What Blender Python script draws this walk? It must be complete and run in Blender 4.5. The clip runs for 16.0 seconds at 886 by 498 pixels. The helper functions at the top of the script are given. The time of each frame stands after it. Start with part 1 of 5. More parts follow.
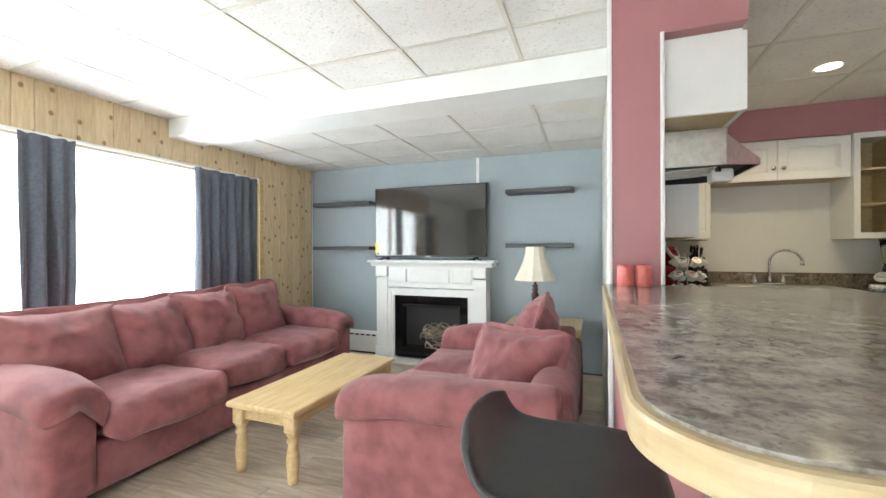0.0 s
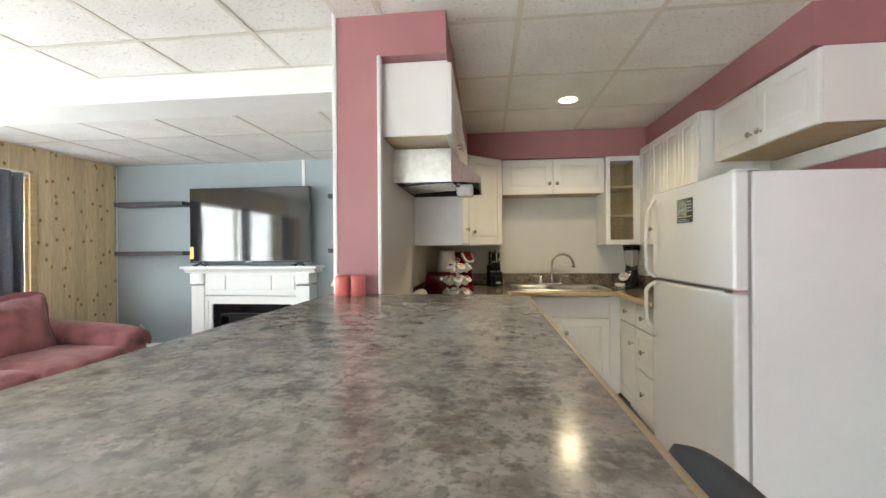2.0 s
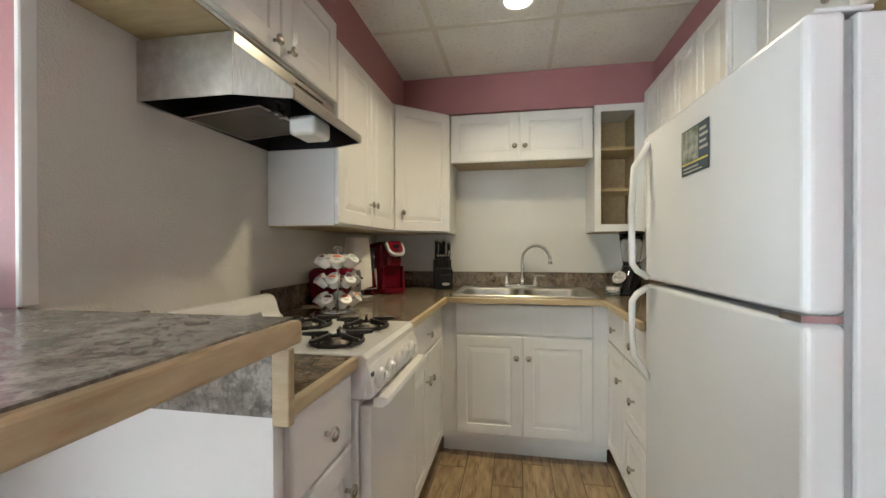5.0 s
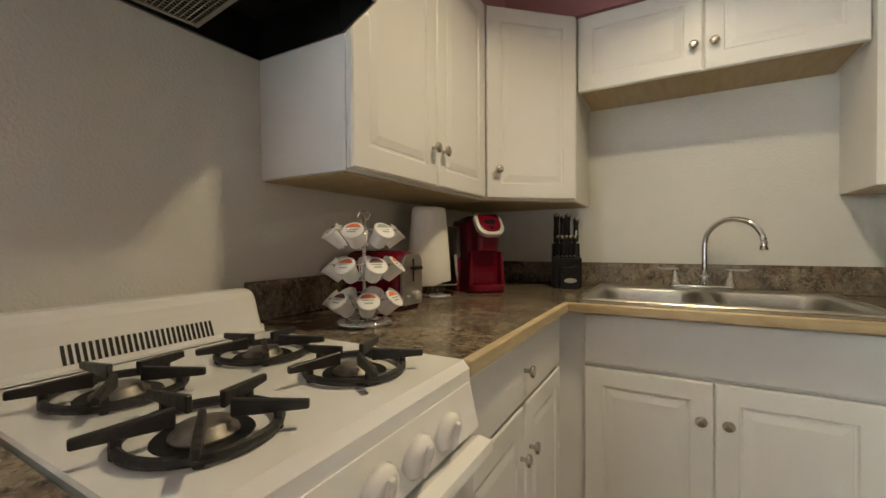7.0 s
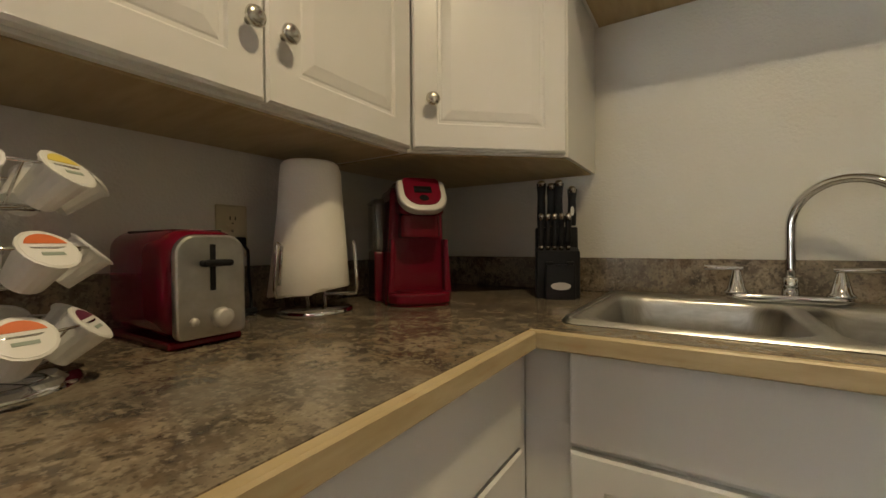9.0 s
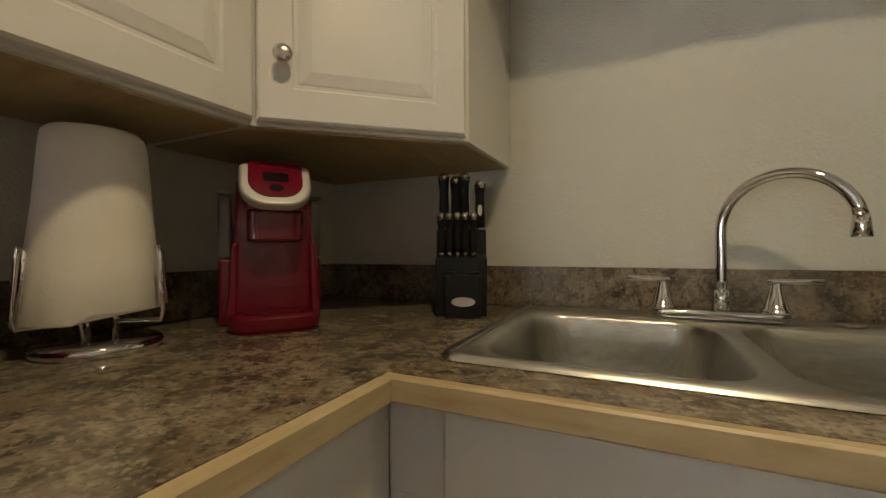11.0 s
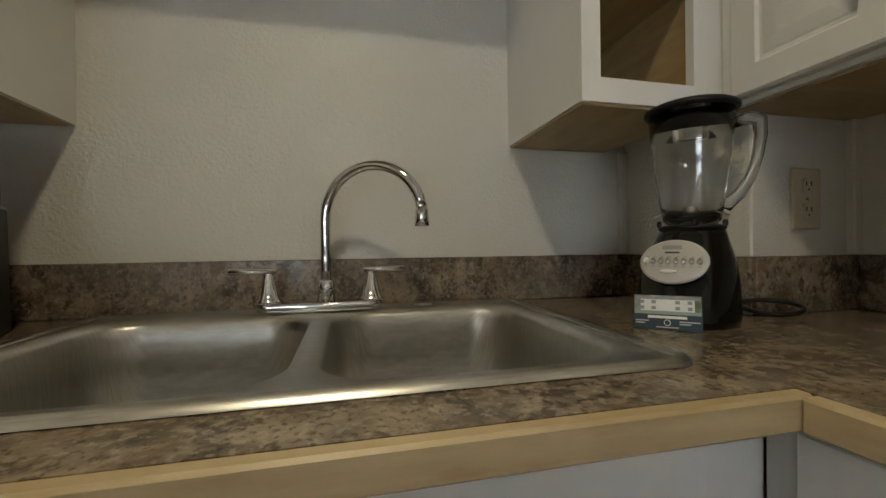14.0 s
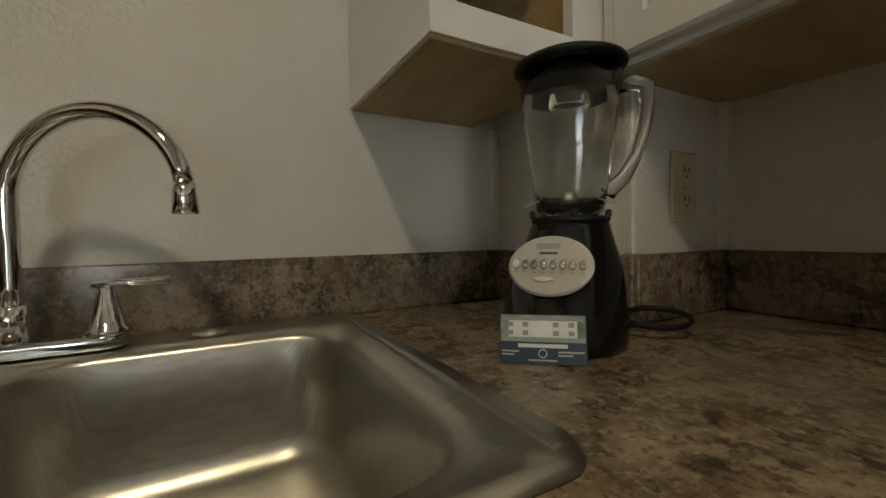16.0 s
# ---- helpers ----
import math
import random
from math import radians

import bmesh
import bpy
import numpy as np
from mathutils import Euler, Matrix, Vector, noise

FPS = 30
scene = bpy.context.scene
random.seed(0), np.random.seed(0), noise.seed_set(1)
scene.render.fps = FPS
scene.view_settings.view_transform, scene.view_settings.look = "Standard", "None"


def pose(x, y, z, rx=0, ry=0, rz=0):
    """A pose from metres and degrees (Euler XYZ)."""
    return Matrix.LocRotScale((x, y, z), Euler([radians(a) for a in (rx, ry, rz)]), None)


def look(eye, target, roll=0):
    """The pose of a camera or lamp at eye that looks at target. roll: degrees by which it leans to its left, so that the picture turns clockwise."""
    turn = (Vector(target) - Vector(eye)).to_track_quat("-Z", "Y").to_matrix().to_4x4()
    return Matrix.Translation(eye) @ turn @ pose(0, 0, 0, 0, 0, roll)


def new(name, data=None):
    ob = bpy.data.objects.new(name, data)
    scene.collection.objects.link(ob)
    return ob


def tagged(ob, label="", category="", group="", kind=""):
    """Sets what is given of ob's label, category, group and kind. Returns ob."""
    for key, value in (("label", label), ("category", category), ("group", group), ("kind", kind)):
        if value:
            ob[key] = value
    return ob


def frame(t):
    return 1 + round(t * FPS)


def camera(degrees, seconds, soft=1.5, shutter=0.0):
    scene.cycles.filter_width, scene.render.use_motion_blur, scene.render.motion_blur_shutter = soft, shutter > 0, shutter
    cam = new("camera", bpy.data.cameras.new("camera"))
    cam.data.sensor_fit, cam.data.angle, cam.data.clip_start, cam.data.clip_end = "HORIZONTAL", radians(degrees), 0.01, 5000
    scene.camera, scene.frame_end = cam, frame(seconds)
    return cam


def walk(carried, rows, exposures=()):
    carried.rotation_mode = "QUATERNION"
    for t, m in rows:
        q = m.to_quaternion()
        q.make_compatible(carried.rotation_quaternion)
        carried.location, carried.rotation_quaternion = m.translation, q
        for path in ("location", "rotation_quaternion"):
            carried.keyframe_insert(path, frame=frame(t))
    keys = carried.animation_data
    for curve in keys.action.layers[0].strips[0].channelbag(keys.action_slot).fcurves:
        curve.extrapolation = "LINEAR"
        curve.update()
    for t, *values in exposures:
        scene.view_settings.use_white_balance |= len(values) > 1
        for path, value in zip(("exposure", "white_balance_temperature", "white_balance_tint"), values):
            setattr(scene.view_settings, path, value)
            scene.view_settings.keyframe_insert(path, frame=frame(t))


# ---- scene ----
cam = camera(95.1, 16.0)
# seconds, x, y, z, yaw, pitch, roll
ROWS = [
    (0.0, 0.071, 0.048, 1.219, 20.47, 0.03, 0.18),
    (0.5, 0.237, 0.057, 1.232, 15.16, 0.06, 0.30),
    (1.0, 0.436, 0.077, 1.244, 10.84, 0.01, 0.41),
    (1.5, 0.593, 0.109, 1.256, 7.89, -0.03, 0.41),
    (2.0, 0.805, 0.193, 1.264, 6.19, -0.06, 0.42),
    (2.5, 0.986, 0.286, 1.265, 5.52, -0.07, 0.36),
    (3.0, 1.163, 0.471, 1.259, 5.41, -0.02, 0.24),
    (5.5, 1.369, 1.453, 1.180, 14.06, -0.38, 0.18),
    (6.0, 1.328, 1.661, 1.168, 19.19, -0.44, 0.26),
    (6.5, 1.309, 1.878, 1.141, 24.90, -0.62, 0.33),
    (7.0, 1.285, 2.099, 1.116, 29.36, -0.81, 0.37),
    (7.5, 1.263, 2.315, 1.097, 31.84, -0.80, 0.50),
    (8.0, 1.236, 2.511, 1.084, 32.91, -0.78, 0.46),
    (10.5, 1.227, 3.034, 1.060, 29.48, -0.18, 0.22),
    (11.0, 1.248, 3.074, 1.067, 25.46, -0.01, 0.29),
    (11.5, 1.279, 3.117, 1.070, 20.08, 0.07, 0.47),
    (12.0, 1.302, 3.155, 1.070, 13.24, 0.08, 0.56),
    (12.5, 1.330, 3.167, 1.070, 6.21, 0.01, 0.56),
    (13.0, 1.366, 3.161, 1.068, -0.60, 0.01, 0.66),
    (13.5, 1.398, 3.173, 1.059, -7.39, -0.01, 0.64),
    (14.0, 1.443, 3.223, 1.043, -13.48, -0.22, 0.67),
    (14.5, 1.488, 3.296, 1.051, -18.75, -0.35, 0.73),
    (15.0, 1.558, 3.362, 1.074, -23.78, -0.26, 0.96),
    (15.5, 1.602, 3.402, 1.067, -27.42, -0.47, 1.03),
    (16.0, 1.612, 3.414, 1.054, -29.16, -1.95, 0.92),
]
walk(cam, [(t, pose(x, y, z, 90 + pitch, roll, yaw)) for t, x, y, z, yaw, pitch, roll in ROWS],
     [(0.0, -0.12, 6250, 9), (1.5, -0.07, 6350, 10), (3.0, -0.06, 6300, 9), (5.5, 0.02, 6000, 9), (6.5, -0.12, 6200, 11), (8.0, -0.34, 6800, 11),
      (10.5, -0.60, 6850, 11), (12.5, -0.70, 6400, 10), (13.5, -0.72, 5950, 9), (14.5, -0.77, 6050, 10), (16.0, -0.95, 6350, 9)])

# ---- world and light ----
world = bpy.data.worlds.new("world")
scene.world = world
world.use_nodes = True
sky = world.node_tree.nodes.new("ShaderNodeTexSky")
sky.sky_type, sky.sun_disc, sky.sun_elevation, sky.sun_rotation = "NISHITA", False, radians(40), radians(200)
world.node_tree.links.new(sky.outputs[0], world.node_tree.nodes["Background"].inputs[0])
world.node_tree.nodes["Background"].inputs[1].default_value = 0.1


def area(name, m, w, h, watts, col):
    la = bpy.data.lights.new(name, "AREA")
    la.shape, la.size, la.size_y, la.energy, la.color = "RECTANGLE", w, h, watts, col
    ob = new(name, la)
    ob.matrix_world = m
    return ob


# daylight in the openings of the two windows
area("window_daylight", look((-3.46, 1.85, 1.38), (0, 1.85, 1.3)), 2.9, 1.14, 150, (0.92, 0.985, 1.0))
area("window_daylight", look((-0.6, -2.74, 0.82), (-0.6, 0, 0.8)), 2.3, 1.4, 300, (0.92, 0.985, 1.0))
# the recessed kitchen lamp
spot = bpy.data.lights.new("recessed_lamp_light", "AREA")
spot.shape, spot.size, spot.energy, spot.color = "DISK", 0.11, 10, (1, 0.83, 0.50)
spot.spread = radians(138)
new("recessed_lamp_light", spot).matrix_world = pose(1.375, 3.098, 2.284)

# ---- materials ----


def mat(name, col, rough=0.5, metal=0.0, col2=None, scale=6.0, detail=6.0, stretch=(1, 1, 1), bump=0.0, bscale=120.0, ramp=(0.35, 0.65),
        vary=0.0, sheen=0.0, spec=0.5, trans=0.0, emit=0.0, rvar=0.0):
    m = bpy.data.materials.new(name)
    m.use_nodes = True
    nt = m.node_tree
    b = nt.nodes["Principled BSDF"]
    b.inputs["Base Color"].default_value = (*col, 1)
    b.inputs["Roughness"].default_value = rough
    b.inputs["Metallic"].default_value = metal
    b.inputs["Specular IOR Level"].default_value = spec
    b.inputs["Transmission Weight"].default_value = trans
    b.inputs["Sheen Weight"].default_value = sheen
    if emit:
        b.inputs["Emission Color"].default_value = (*col, 1)
        b.inputs["Emission Strength"].default_value = emit
    tc = nt.nodes.new("ShaderNodeTexCoord")
    mp = nt.nodes.new("ShaderNodeMapping")
    mp.inputs["Scale"].default_value = stretch
    nt.links.new(tc.outputs["Object"], mp.inputs[0])
    info = nt.nodes.new("ShaderNodeObjectInfo")
    if vary:
        off = nt.nodes.new("ShaderNodeVectorMath")
        off.operation = "SCALE"
        off.inputs[0].default_value = (17, 31, 23)
        nt.links.new(info.outputs["Random"], off.inputs["Scale"])
        add = nt.nodes.new("ShaderNodeVectorMath")
        nt.links.new(tc.outputs["Object"], add.inputs[0])
        nt.links.new(off.outputs[0], add.inputs[1])
        nt.links.new(add.outputs[0], mp.inputs[0])
    if col2:
        n = nt.nodes.new("ShaderNodeTexNoise")
        n.inputs["Scale"].default_value, n.inputs["Detail"].default_value = scale, detail
        nt.links.new(mp.outputs[0], n.inputs[0])
        r = nt.nodes.new("ShaderNodeValToRGB")
        r.color_ramp.elements[0].position, r.color_ramp.elements[1].position = ramp
        r.color_ramp.elements[0].color, r.color_ramp.elements[1].color = (*col, 1), (*col2, 1)
        nt.links.new(n.outputs[0], r.inputs[0])
        last = r.outputs[0]
        if vary:
            hsv = nt.nodes.new("ShaderNodeHueSaturation")
            mr = nt.nodes.new("ShaderNodeMapRange")
            mr.inputs[3].default_value, mr.inputs[4].default_value = 1 - vary, 1 + vary
            nt.links.new(info.outputs["Random"], mr.inputs[0])
            nt.links.new(mr.outputs[0], hsv.inputs["Value"])
            nt.links.new(last, hsv.inputs["Color"])
            last = hsv.outputs[0]
        nt.links.new(last, b.inputs["Base Color"])
        m["colour_out"] = last.node.name
    if rvar:
        n3 = nt.nodes.new("ShaderNodeTexNoise")
        n3.inputs["Scale"].default_value = 4
        nt.links.new(tc.outputs["Object"], n3.inputs[0])
        mr3 = nt.nodes.new("ShaderNodeMapRange")
        mr3.inputs[3].default_value, mr3.inputs[4].default_value = max(0.02, rough - rvar), rough + rvar
        nt.links.new(n3.outputs[0], mr3.inputs[0])
        nt.links.new(mr3.outputs[0], b.inputs["Roughness"])
    if bump:
        n2 = nt.nodes.new("ShaderNodeTexNoise")
        n2.inputs["Scale"].default_value, n2.inputs["Detail"].default_value = bscale, 3
        nt.links.new(mp.outputs[0], n2.inputs[0])
        bp = nt.nodes.new("ShaderNodeBump")
        bp.inputs["Strength"].default_value, bp.inputs["Distance"].default_value = bump, 0.004
        nt.links.new(n2.outputs[0], bp.inputs["Height"])
        nt.links.new(bp.outputs[0], b.inputs["Normal"])
    return m


def speck(m, scale, lo, hi, col, amount, stretch=(1, 1, 1)):
    """A second, finer or coarser layer of colour over the first."""
    nt = m.node_tree
    b = nt.nodes["Principled BSDF"]
    tc = nt.nodes.new("ShaderNodeTexCoord")
    mp = nt.nodes.new("ShaderNodeMapping")
    mp.inputs["Scale"].default_value = stretch
    mp.inputs["Location"].default_value = (3.1, 1.7, 0.4)
    nt.links.new(tc.outputs["Object"], mp.inputs[0])
    n = nt.nodes.new("ShaderNodeTexNoise")
    n.inputs["Scale"].default_value, n.inputs["Detail"].default_value = scale, 5
    nt.links.new(mp.outputs[0], n.inputs[0])
    r = nt.nodes.new("ShaderNodeMapRange")
    r.inputs[1].default_value, r.inputs[2].default_value, r.inputs[4].default_value = lo, hi, amount
    nt.links.new(n.outputs[0], r.inputs[0])
    mix = nt.nodes.new("ShaderNodeMix")
    mix.data_type = "RGBA"
    link = b.inputs["Base Color"].links
    if link:
        nt.links.new(link[0].from_socket, mix.inputs["A"])
    else:
        mix.inputs["A"].default_value = b.inputs["Base Color"].default_value
    mix.inputs["B"].default_value = (*col, 1)
    nt.links.new(r.outputs[0], mix.inputs[0])
    nt.links.new(mix.outputs["Result"], b.inputs["Base Color"])
    return m


def knots(m, scale, stretch, col, size):
    """Round dark knots, as in pine boards."""
    nt = m.node_tree
    b = nt.nodes["Principled BSDF"]
    tc = nt.nodes.new("ShaderNodeTexCoord")
    mp = nt.nodes.new("ShaderNodeMapping")
    mp.inputs["Scale"].default_value = stretch
    mp.inputs["Rotation"].default_value = (0, radians(90), 0)
    info = nt.nodes.new("ShaderNodeObjectInfo")
    sc = nt.nodes.new("ShaderNodeVectorMath")
    sc.operation = "SCALE"
    sc.inputs[0].default_value = (13, 29, 37)
    nt.links.new(info.outputs["Random"], sc.inputs["Scale"])
    add = nt.nodes.new("ShaderNodeVectorMath")
    nt.links.new(tc.outputs["Object"], add.inputs[0])
    nt.links.new(sc.outputs[0], add.inputs[1])
    nt.links.new(add.outputs[0], mp.inputs[0])
    v = nt.nodes.new("ShaderNodeTexVoronoi")
    v.voronoi_dimensions = "2D"
    v.inputs["Scale"].default_value = scale
    nt.links.new(mp.outputs[0], v.inputs[0])
    r = nt.nodes.new("ShaderNodeMapRange")
    r.inputs[1].default_value, r.inputs[2].default_value = size * 0.5, size
    r.inputs[3].default_value, r.inputs[4].default_value = 0.9, 0
    nt.links.new(v.outputs["Distance"], r.inputs[0])
    mix = nt.nodes.new("ShaderNodeMix")
    mix.data_type = "RGBA"
    nt.links.new(b.inputs["Base Color"].links[0].from_socket, mix.inputs["A"])
    mix.inputs["B"].default_value = (*col, 1)
    nt.links.new(r.outputs[0], mix.inputs[0])
    nt.links.new(mix.outputs["Result"], b.inputs["Base Color"])
    return m


M_WHITEWALL = mat("wall_paint_offwhite", (0.62, 0.60, 0.55), 0.33, col2=(0.66, 0.64, 0.59), scale=2, bump=0.55, bscale=150)
M_BLUE = mat("wall_paint_blue_grey", (0.30, 0.345, 0.365), 0.6, col2=(0.32, 0.365, 0.385), scale=2, bump=0.1)
M_ROSE = mat("wall_paint_dusty_rose", (0.335, 0.142, 0.149), 0.5, col2=(0.36, 0.157, 0.164), scale=3, bump=0.12, bscale=90)
M_WHITEPAINT = mat("white_paint", (0.78, 0.78, 0.76), 0.4, col2=(0.74, 0.74, 0.72), scale=5)
M_CEIL = mat("ceiling_tile", (0.78, 0.77, 0.74), 0.9, col2=(0.70, 0.69, 0.66), scale=3, bump=0.6, bscale=70)
speck(M_CEIL, 55, 0.60, 0.66, (0.52, 0.50, 0.47), 0.75, (1, 1.6, 1))
speck(M_CEIL, 1.1, 0.62, 0.72, (0.62, 0.55, 0.42), 0.35)
M_BAR = mat("ceiling_grid_white", (0.62, 0.59, 0.52), 0.5)
M_CAB = mat("thermofoil_cabinet_white", (0.76, 0.75, 0.73), 0.33, col2=(0.72, 0.71, 0.69), scale=2.5, rvar=0.06)
M_MAPLE = mat("maple_edge_wood", (0.39, 0.295, 0.165), 0.42, col2=(0.48, 0.38, 0.23), scale=9, stretch=(1, 1, 6), bump=0.05, vary=0.05)
speck(M_MAPLE, 14, 0.6, 0.75, (0.36, 0.2, 0.08), 0.5, (1, 1, 5))
M_PLY = mat("cabinet_underside_wood", (0.38, 0.275, 0.135), 0.5, col2=(0.45, 0.335, 0.175), scale=8, stretch=(6, 1, 6))
M_LAM = mat("stone_laminate", (0.074, 0.057, 0.042), 0.17, col2=(0.26, 0.205, 0.148), scale=18, detail=10, ramp=(0.36, 0.62), rvar=0.05)
speck(M_LAM, 55, 0.50, 0.63, (0.34, 0.275, 0.20), 0.5, (1, 1.5, 1))
speck(M_LAM, 40, 0.53, 0.63, (0.038, 0.029, 0.023), 0.66, (1.4, 1, 1))
speck(M_LAM, 8, 0.55, 0.66, (0.06, 0.048, 0.040), 0.35)
speck(M_LAM, 120, 0.55, 0.63, (0.40, 0.33, 0.25), 0.4)
speck(M_LAM, 140, 0.56, 0.63, (0.022, 0.017, 0.014), 0.5, (1.2, 1, 1))
speck(M_LAM, 16, 0.52, 0.66, (0.17, 0.105, 0.055), 0.45)
speck(M_LAM, 4, 0.50, 0.68, (0.23, 0.21, 0.185), 0.42)
# the worktop laminate again, with daylight put into lighter, greyer colours
M_LAM_DAYLIT = mat("stone_laminate_daylit", (0.135, 0.120, 0.102), 0.17, col2=(0.34, 0.315, 0.28), scale=18, detail=10, ramp=(0.34, 0.62), rvar=0.05)
speck(M_LAM_DAYLIT, 50, 0.50, 0.63, (0.42, 0.39, 0.35), 0.5, (1, 1.5, 1))
speck(M_LAM_DAYLIT, 40, 0.54, 0.64, (0.075, 0.062, 0.052), 0.5, (1.4, 1, 1))
speck(M_LAM_DAYLIT, 16, 0.53, 0.66, (0.24, 0.19, 0.145), 0.35)
speck(M_LAM_DAYLIT, 130, 0.55, 0.63, (0.06, 0.05, 0.043), 0.35)
speck(M_LAM_DAYLIT, 5, 0.50, 0.68, (0.36, 0.345, 0.32), 0.35)
M_SUEDE = mat("rose_microsuede", (0.180, 0.056, 0.060), 0.9, col2=(0.275, 0.096, 0.099), scale=9, bump=0.3, bscale=260, sheen=0.15)
speck(M_SUEDE, 3.4, 0.5, 0.66, (0.32, 0.132, 0.132), 0.6)
M_PINE = mat("pine_table_wood", (0.50, 0.35, 0.165), 0.38, col2=(0.60, 0.45, 0.245), scale=5, stretch=(9, 1, 9), bump=0.05)
M_BOARD = knots(mat("knotty_pine_board", (0.54, 0.41, 0.235), 0.5, col2=(0.64, 0.51, 0.32), scale=7, stretch=(1, 8, 1), vary=0.09, bump=0.06), 5.8, (1, 1, 0.8), (0.24, 0.12, 0.05), 0.105)
M_VINYL = mat("vinyl_plank_oak", (0.41, 0.335, 0.245), 0.4, col2=(0.58, 0.50, 0.40), scale=5, stretch=(1, 9, 1), vary=0.12, bump=0.06)
M_TILE = mat("wood_look_tile", (0.23, 0.155, 0.085), 0.4, col2=(0.40, 0.29, 0.17), scale=6, stretch=(7, 1, 1), vary=0.14, bump=0.1)
speck(M_TILE, 9, 0.56, 0.66, (0.10, 0.06, 0.03), 0.6, (6, 1, 1))
M_GROUT = mat("grout_brown", (0.10, 0.075, 0.05), 0.8, col2=(0.13, 0.10, 0.07))
M_STEEL = mat("brushed_steel", (0.47, 0.455, 0.42), 0.31, 1.0, col2=(0.58, 0.57, 0.54), scale=30, stretch=(1, 30, 1), bump=0.04, bscale=300, rvar=0.05)
M_CHROME = mat("chrome", (0.72, 0.72, 0.72), 0.06, 1.0)
M_NICKEL = mat("satin_nickel", (0.58, 0.55, 0.50), 0.25, 1.0)
M_BLACK = mat("black_plastic", (0.008, 0.008, 0.009), 0.42, col2=(0.011, 0.011, 0.012), spec=0.25)
M_GLOSSBLACK = mat("gloss_black_plastic", (0.008, 0.008, 0.009), 0.08)
M_IRON = mat("cast_iron_grate", (0.014, 0.013, 0.013), 0.45, col2=(0.028, 0.025, 0.023), scale=25, bump=0.3)
M_ENAMEL = mat("white_enamel", (0.80, 0.79, 0.76), 0.12, col2=(0.77, 0.76, 0.73), scale=3)
M_FRIDGE = mat("fridge_white", (0.76, 0.77, 0.78), 0.22, col2=(0.74, 0.75, 0.76), scale=3, bump=0.12, bscale=420)
M_GREYGAP = mat("grey_gasket", (0.30, 0.30, 0.31), 0.6)
M_RED = mat("red_gloss_plastic", (0.155, 0.005, 0.018), 0.10, col2=(0.135, 0.004, 0.015))
M_DARKRED = mat("dark_red_plastic", (0.12, 0.003, 0.010), 0.2)
M_SILVER = mat("silver_plastic", (0.50, 0.48, 0.45), 0.45, 0.35)
M_BURNER = mat("burner_alloy", (0.20, 0.18, 0.16), 0.5, 0.8, col2=(0.28, 0.25, 0.22), scale=40)
M_PAPER = mat("paper_towel", (0.80, 0.77, 0.70), 0.95, col2=(0.76, 0.73, 0.66), scale=12, bump=0.18, bscale=140)
M_CUP = mat("white_cup_plastic", (0.74, 0.73, 0.71), 0.4)
M_LIDW = mat("cup_lid_foil", (0.78, 0.77, 0.75), 0.35)
M_ORANGE = mat("orange_print", (0.72, 0.17, 0.05), 0.45)
M_PURPLE = mat("purple_print", (0.13, 0.02, 0.05), 0.45)
M_GREEN = mat("grey_green_print", (0.30, 0.36, 0.31), 0.45)
M_YELLOW = mat("yellow_print", (0.75, 0.60, 0.12), 0.5)
M_GLASS = mat("clear_glass", (0.97, 0.98, 0.98), 0.015, trans=1.0)
M_SMOKE = mat("clear_smoky_plastic", (0.55, 0.53, 0.53), 0.1, trans=0.85)
M_PANE = mat("window_glass", (0.98, 0.98, 0.98), 0.0, trans=1.0)
M_TV = mat("tv_screen_glass", (0.02, 0.019, 0.018), 0.07, spec=1.0)
M_TVFRAME = mat("tv_bezel", (0.05, 0.05, 0.052), 0.3, 0.5)
M_SHELF = mat("dark_shelf_laminate", (0.045, 0.042, 0.045), 0.45, col2=(0.06, 0.056, 0.06), scale=10, stretch=(1, 8, 8))
M_CURTAIN = mat("slate_curtain_fabric", (0.095, 0.108, 0.135), 0.9, col2=(0.125, 0.14, 0.17), scale=60, bump=0.3, bscale=500, sheen=0.2)
M_SHEER = mat("white_sheer_fabric", (0.85, 0.85, 0.83), 0.9)
nt = M_SHEER.node_tree
tl = nt.nodes.new("ShaderNodeBsdfTranslucent")
tl.inputs[0].default_value = (0.90, 0.90, 0.88, 1)
mx = nt.nodes.new("ShaderNodeMixShader")
mx.inputs[0].default_value = 0.7
nt.links.new(nt.nodes["Principled BSDF"].outputs[0], mx.inputs[1])
nt.links.new(tl.outputs[0], mx.inputs[2])
nt.links.new(mx.outputs[0], nt.nodes["Material Output"].inputs[0])
M_LAMP = mat("lamp_shade_cream", (0.76, 0.70, 0.58), 0.8, col2=(0.72, 0.66, 0.54), scale=20)
M_BRONZE = mat("dark_bronze", (0.045, 0.032, 0.026), 0.35, 0.6, col2=(0.07, 0.05, 0.04))
M_FIREBOX = mat("firebox_black", (0.012, 0.011, 0.011), 0.5, col2=(0.02, 0.018, 0.017))
M_STICK = mat("woven_grey_sticks", (0.22, 0.17, 0.12), 0.8, col2=(0.36, 0.30, 0.22), scale=20)
M_STOOL = mat("black_stool_vinyl", (0.030, 0.030, 0.032), 0.42, col2=(0.040, 0.040, 0.042), scale=8, bump=0.1)
M_CANDLE = mat("coral_candle_wax", (0.58, 0.13, 0.11), 0.4, col2=(0.66, 0.18, 0.15), scale=30)
M_PLATE = mat("almond_outlet_plastic", (0.50, 0.44, 0.30), 0.4)
M_NAVY = mat("card_navy", (0.024, 0.048, 0.075), 0.4)
M_PHOTO = mat("card_photo_print", (0.10, 0.13, 0.06), 0.35, col2=(0.42, 0.42, 0.40), scale=40)
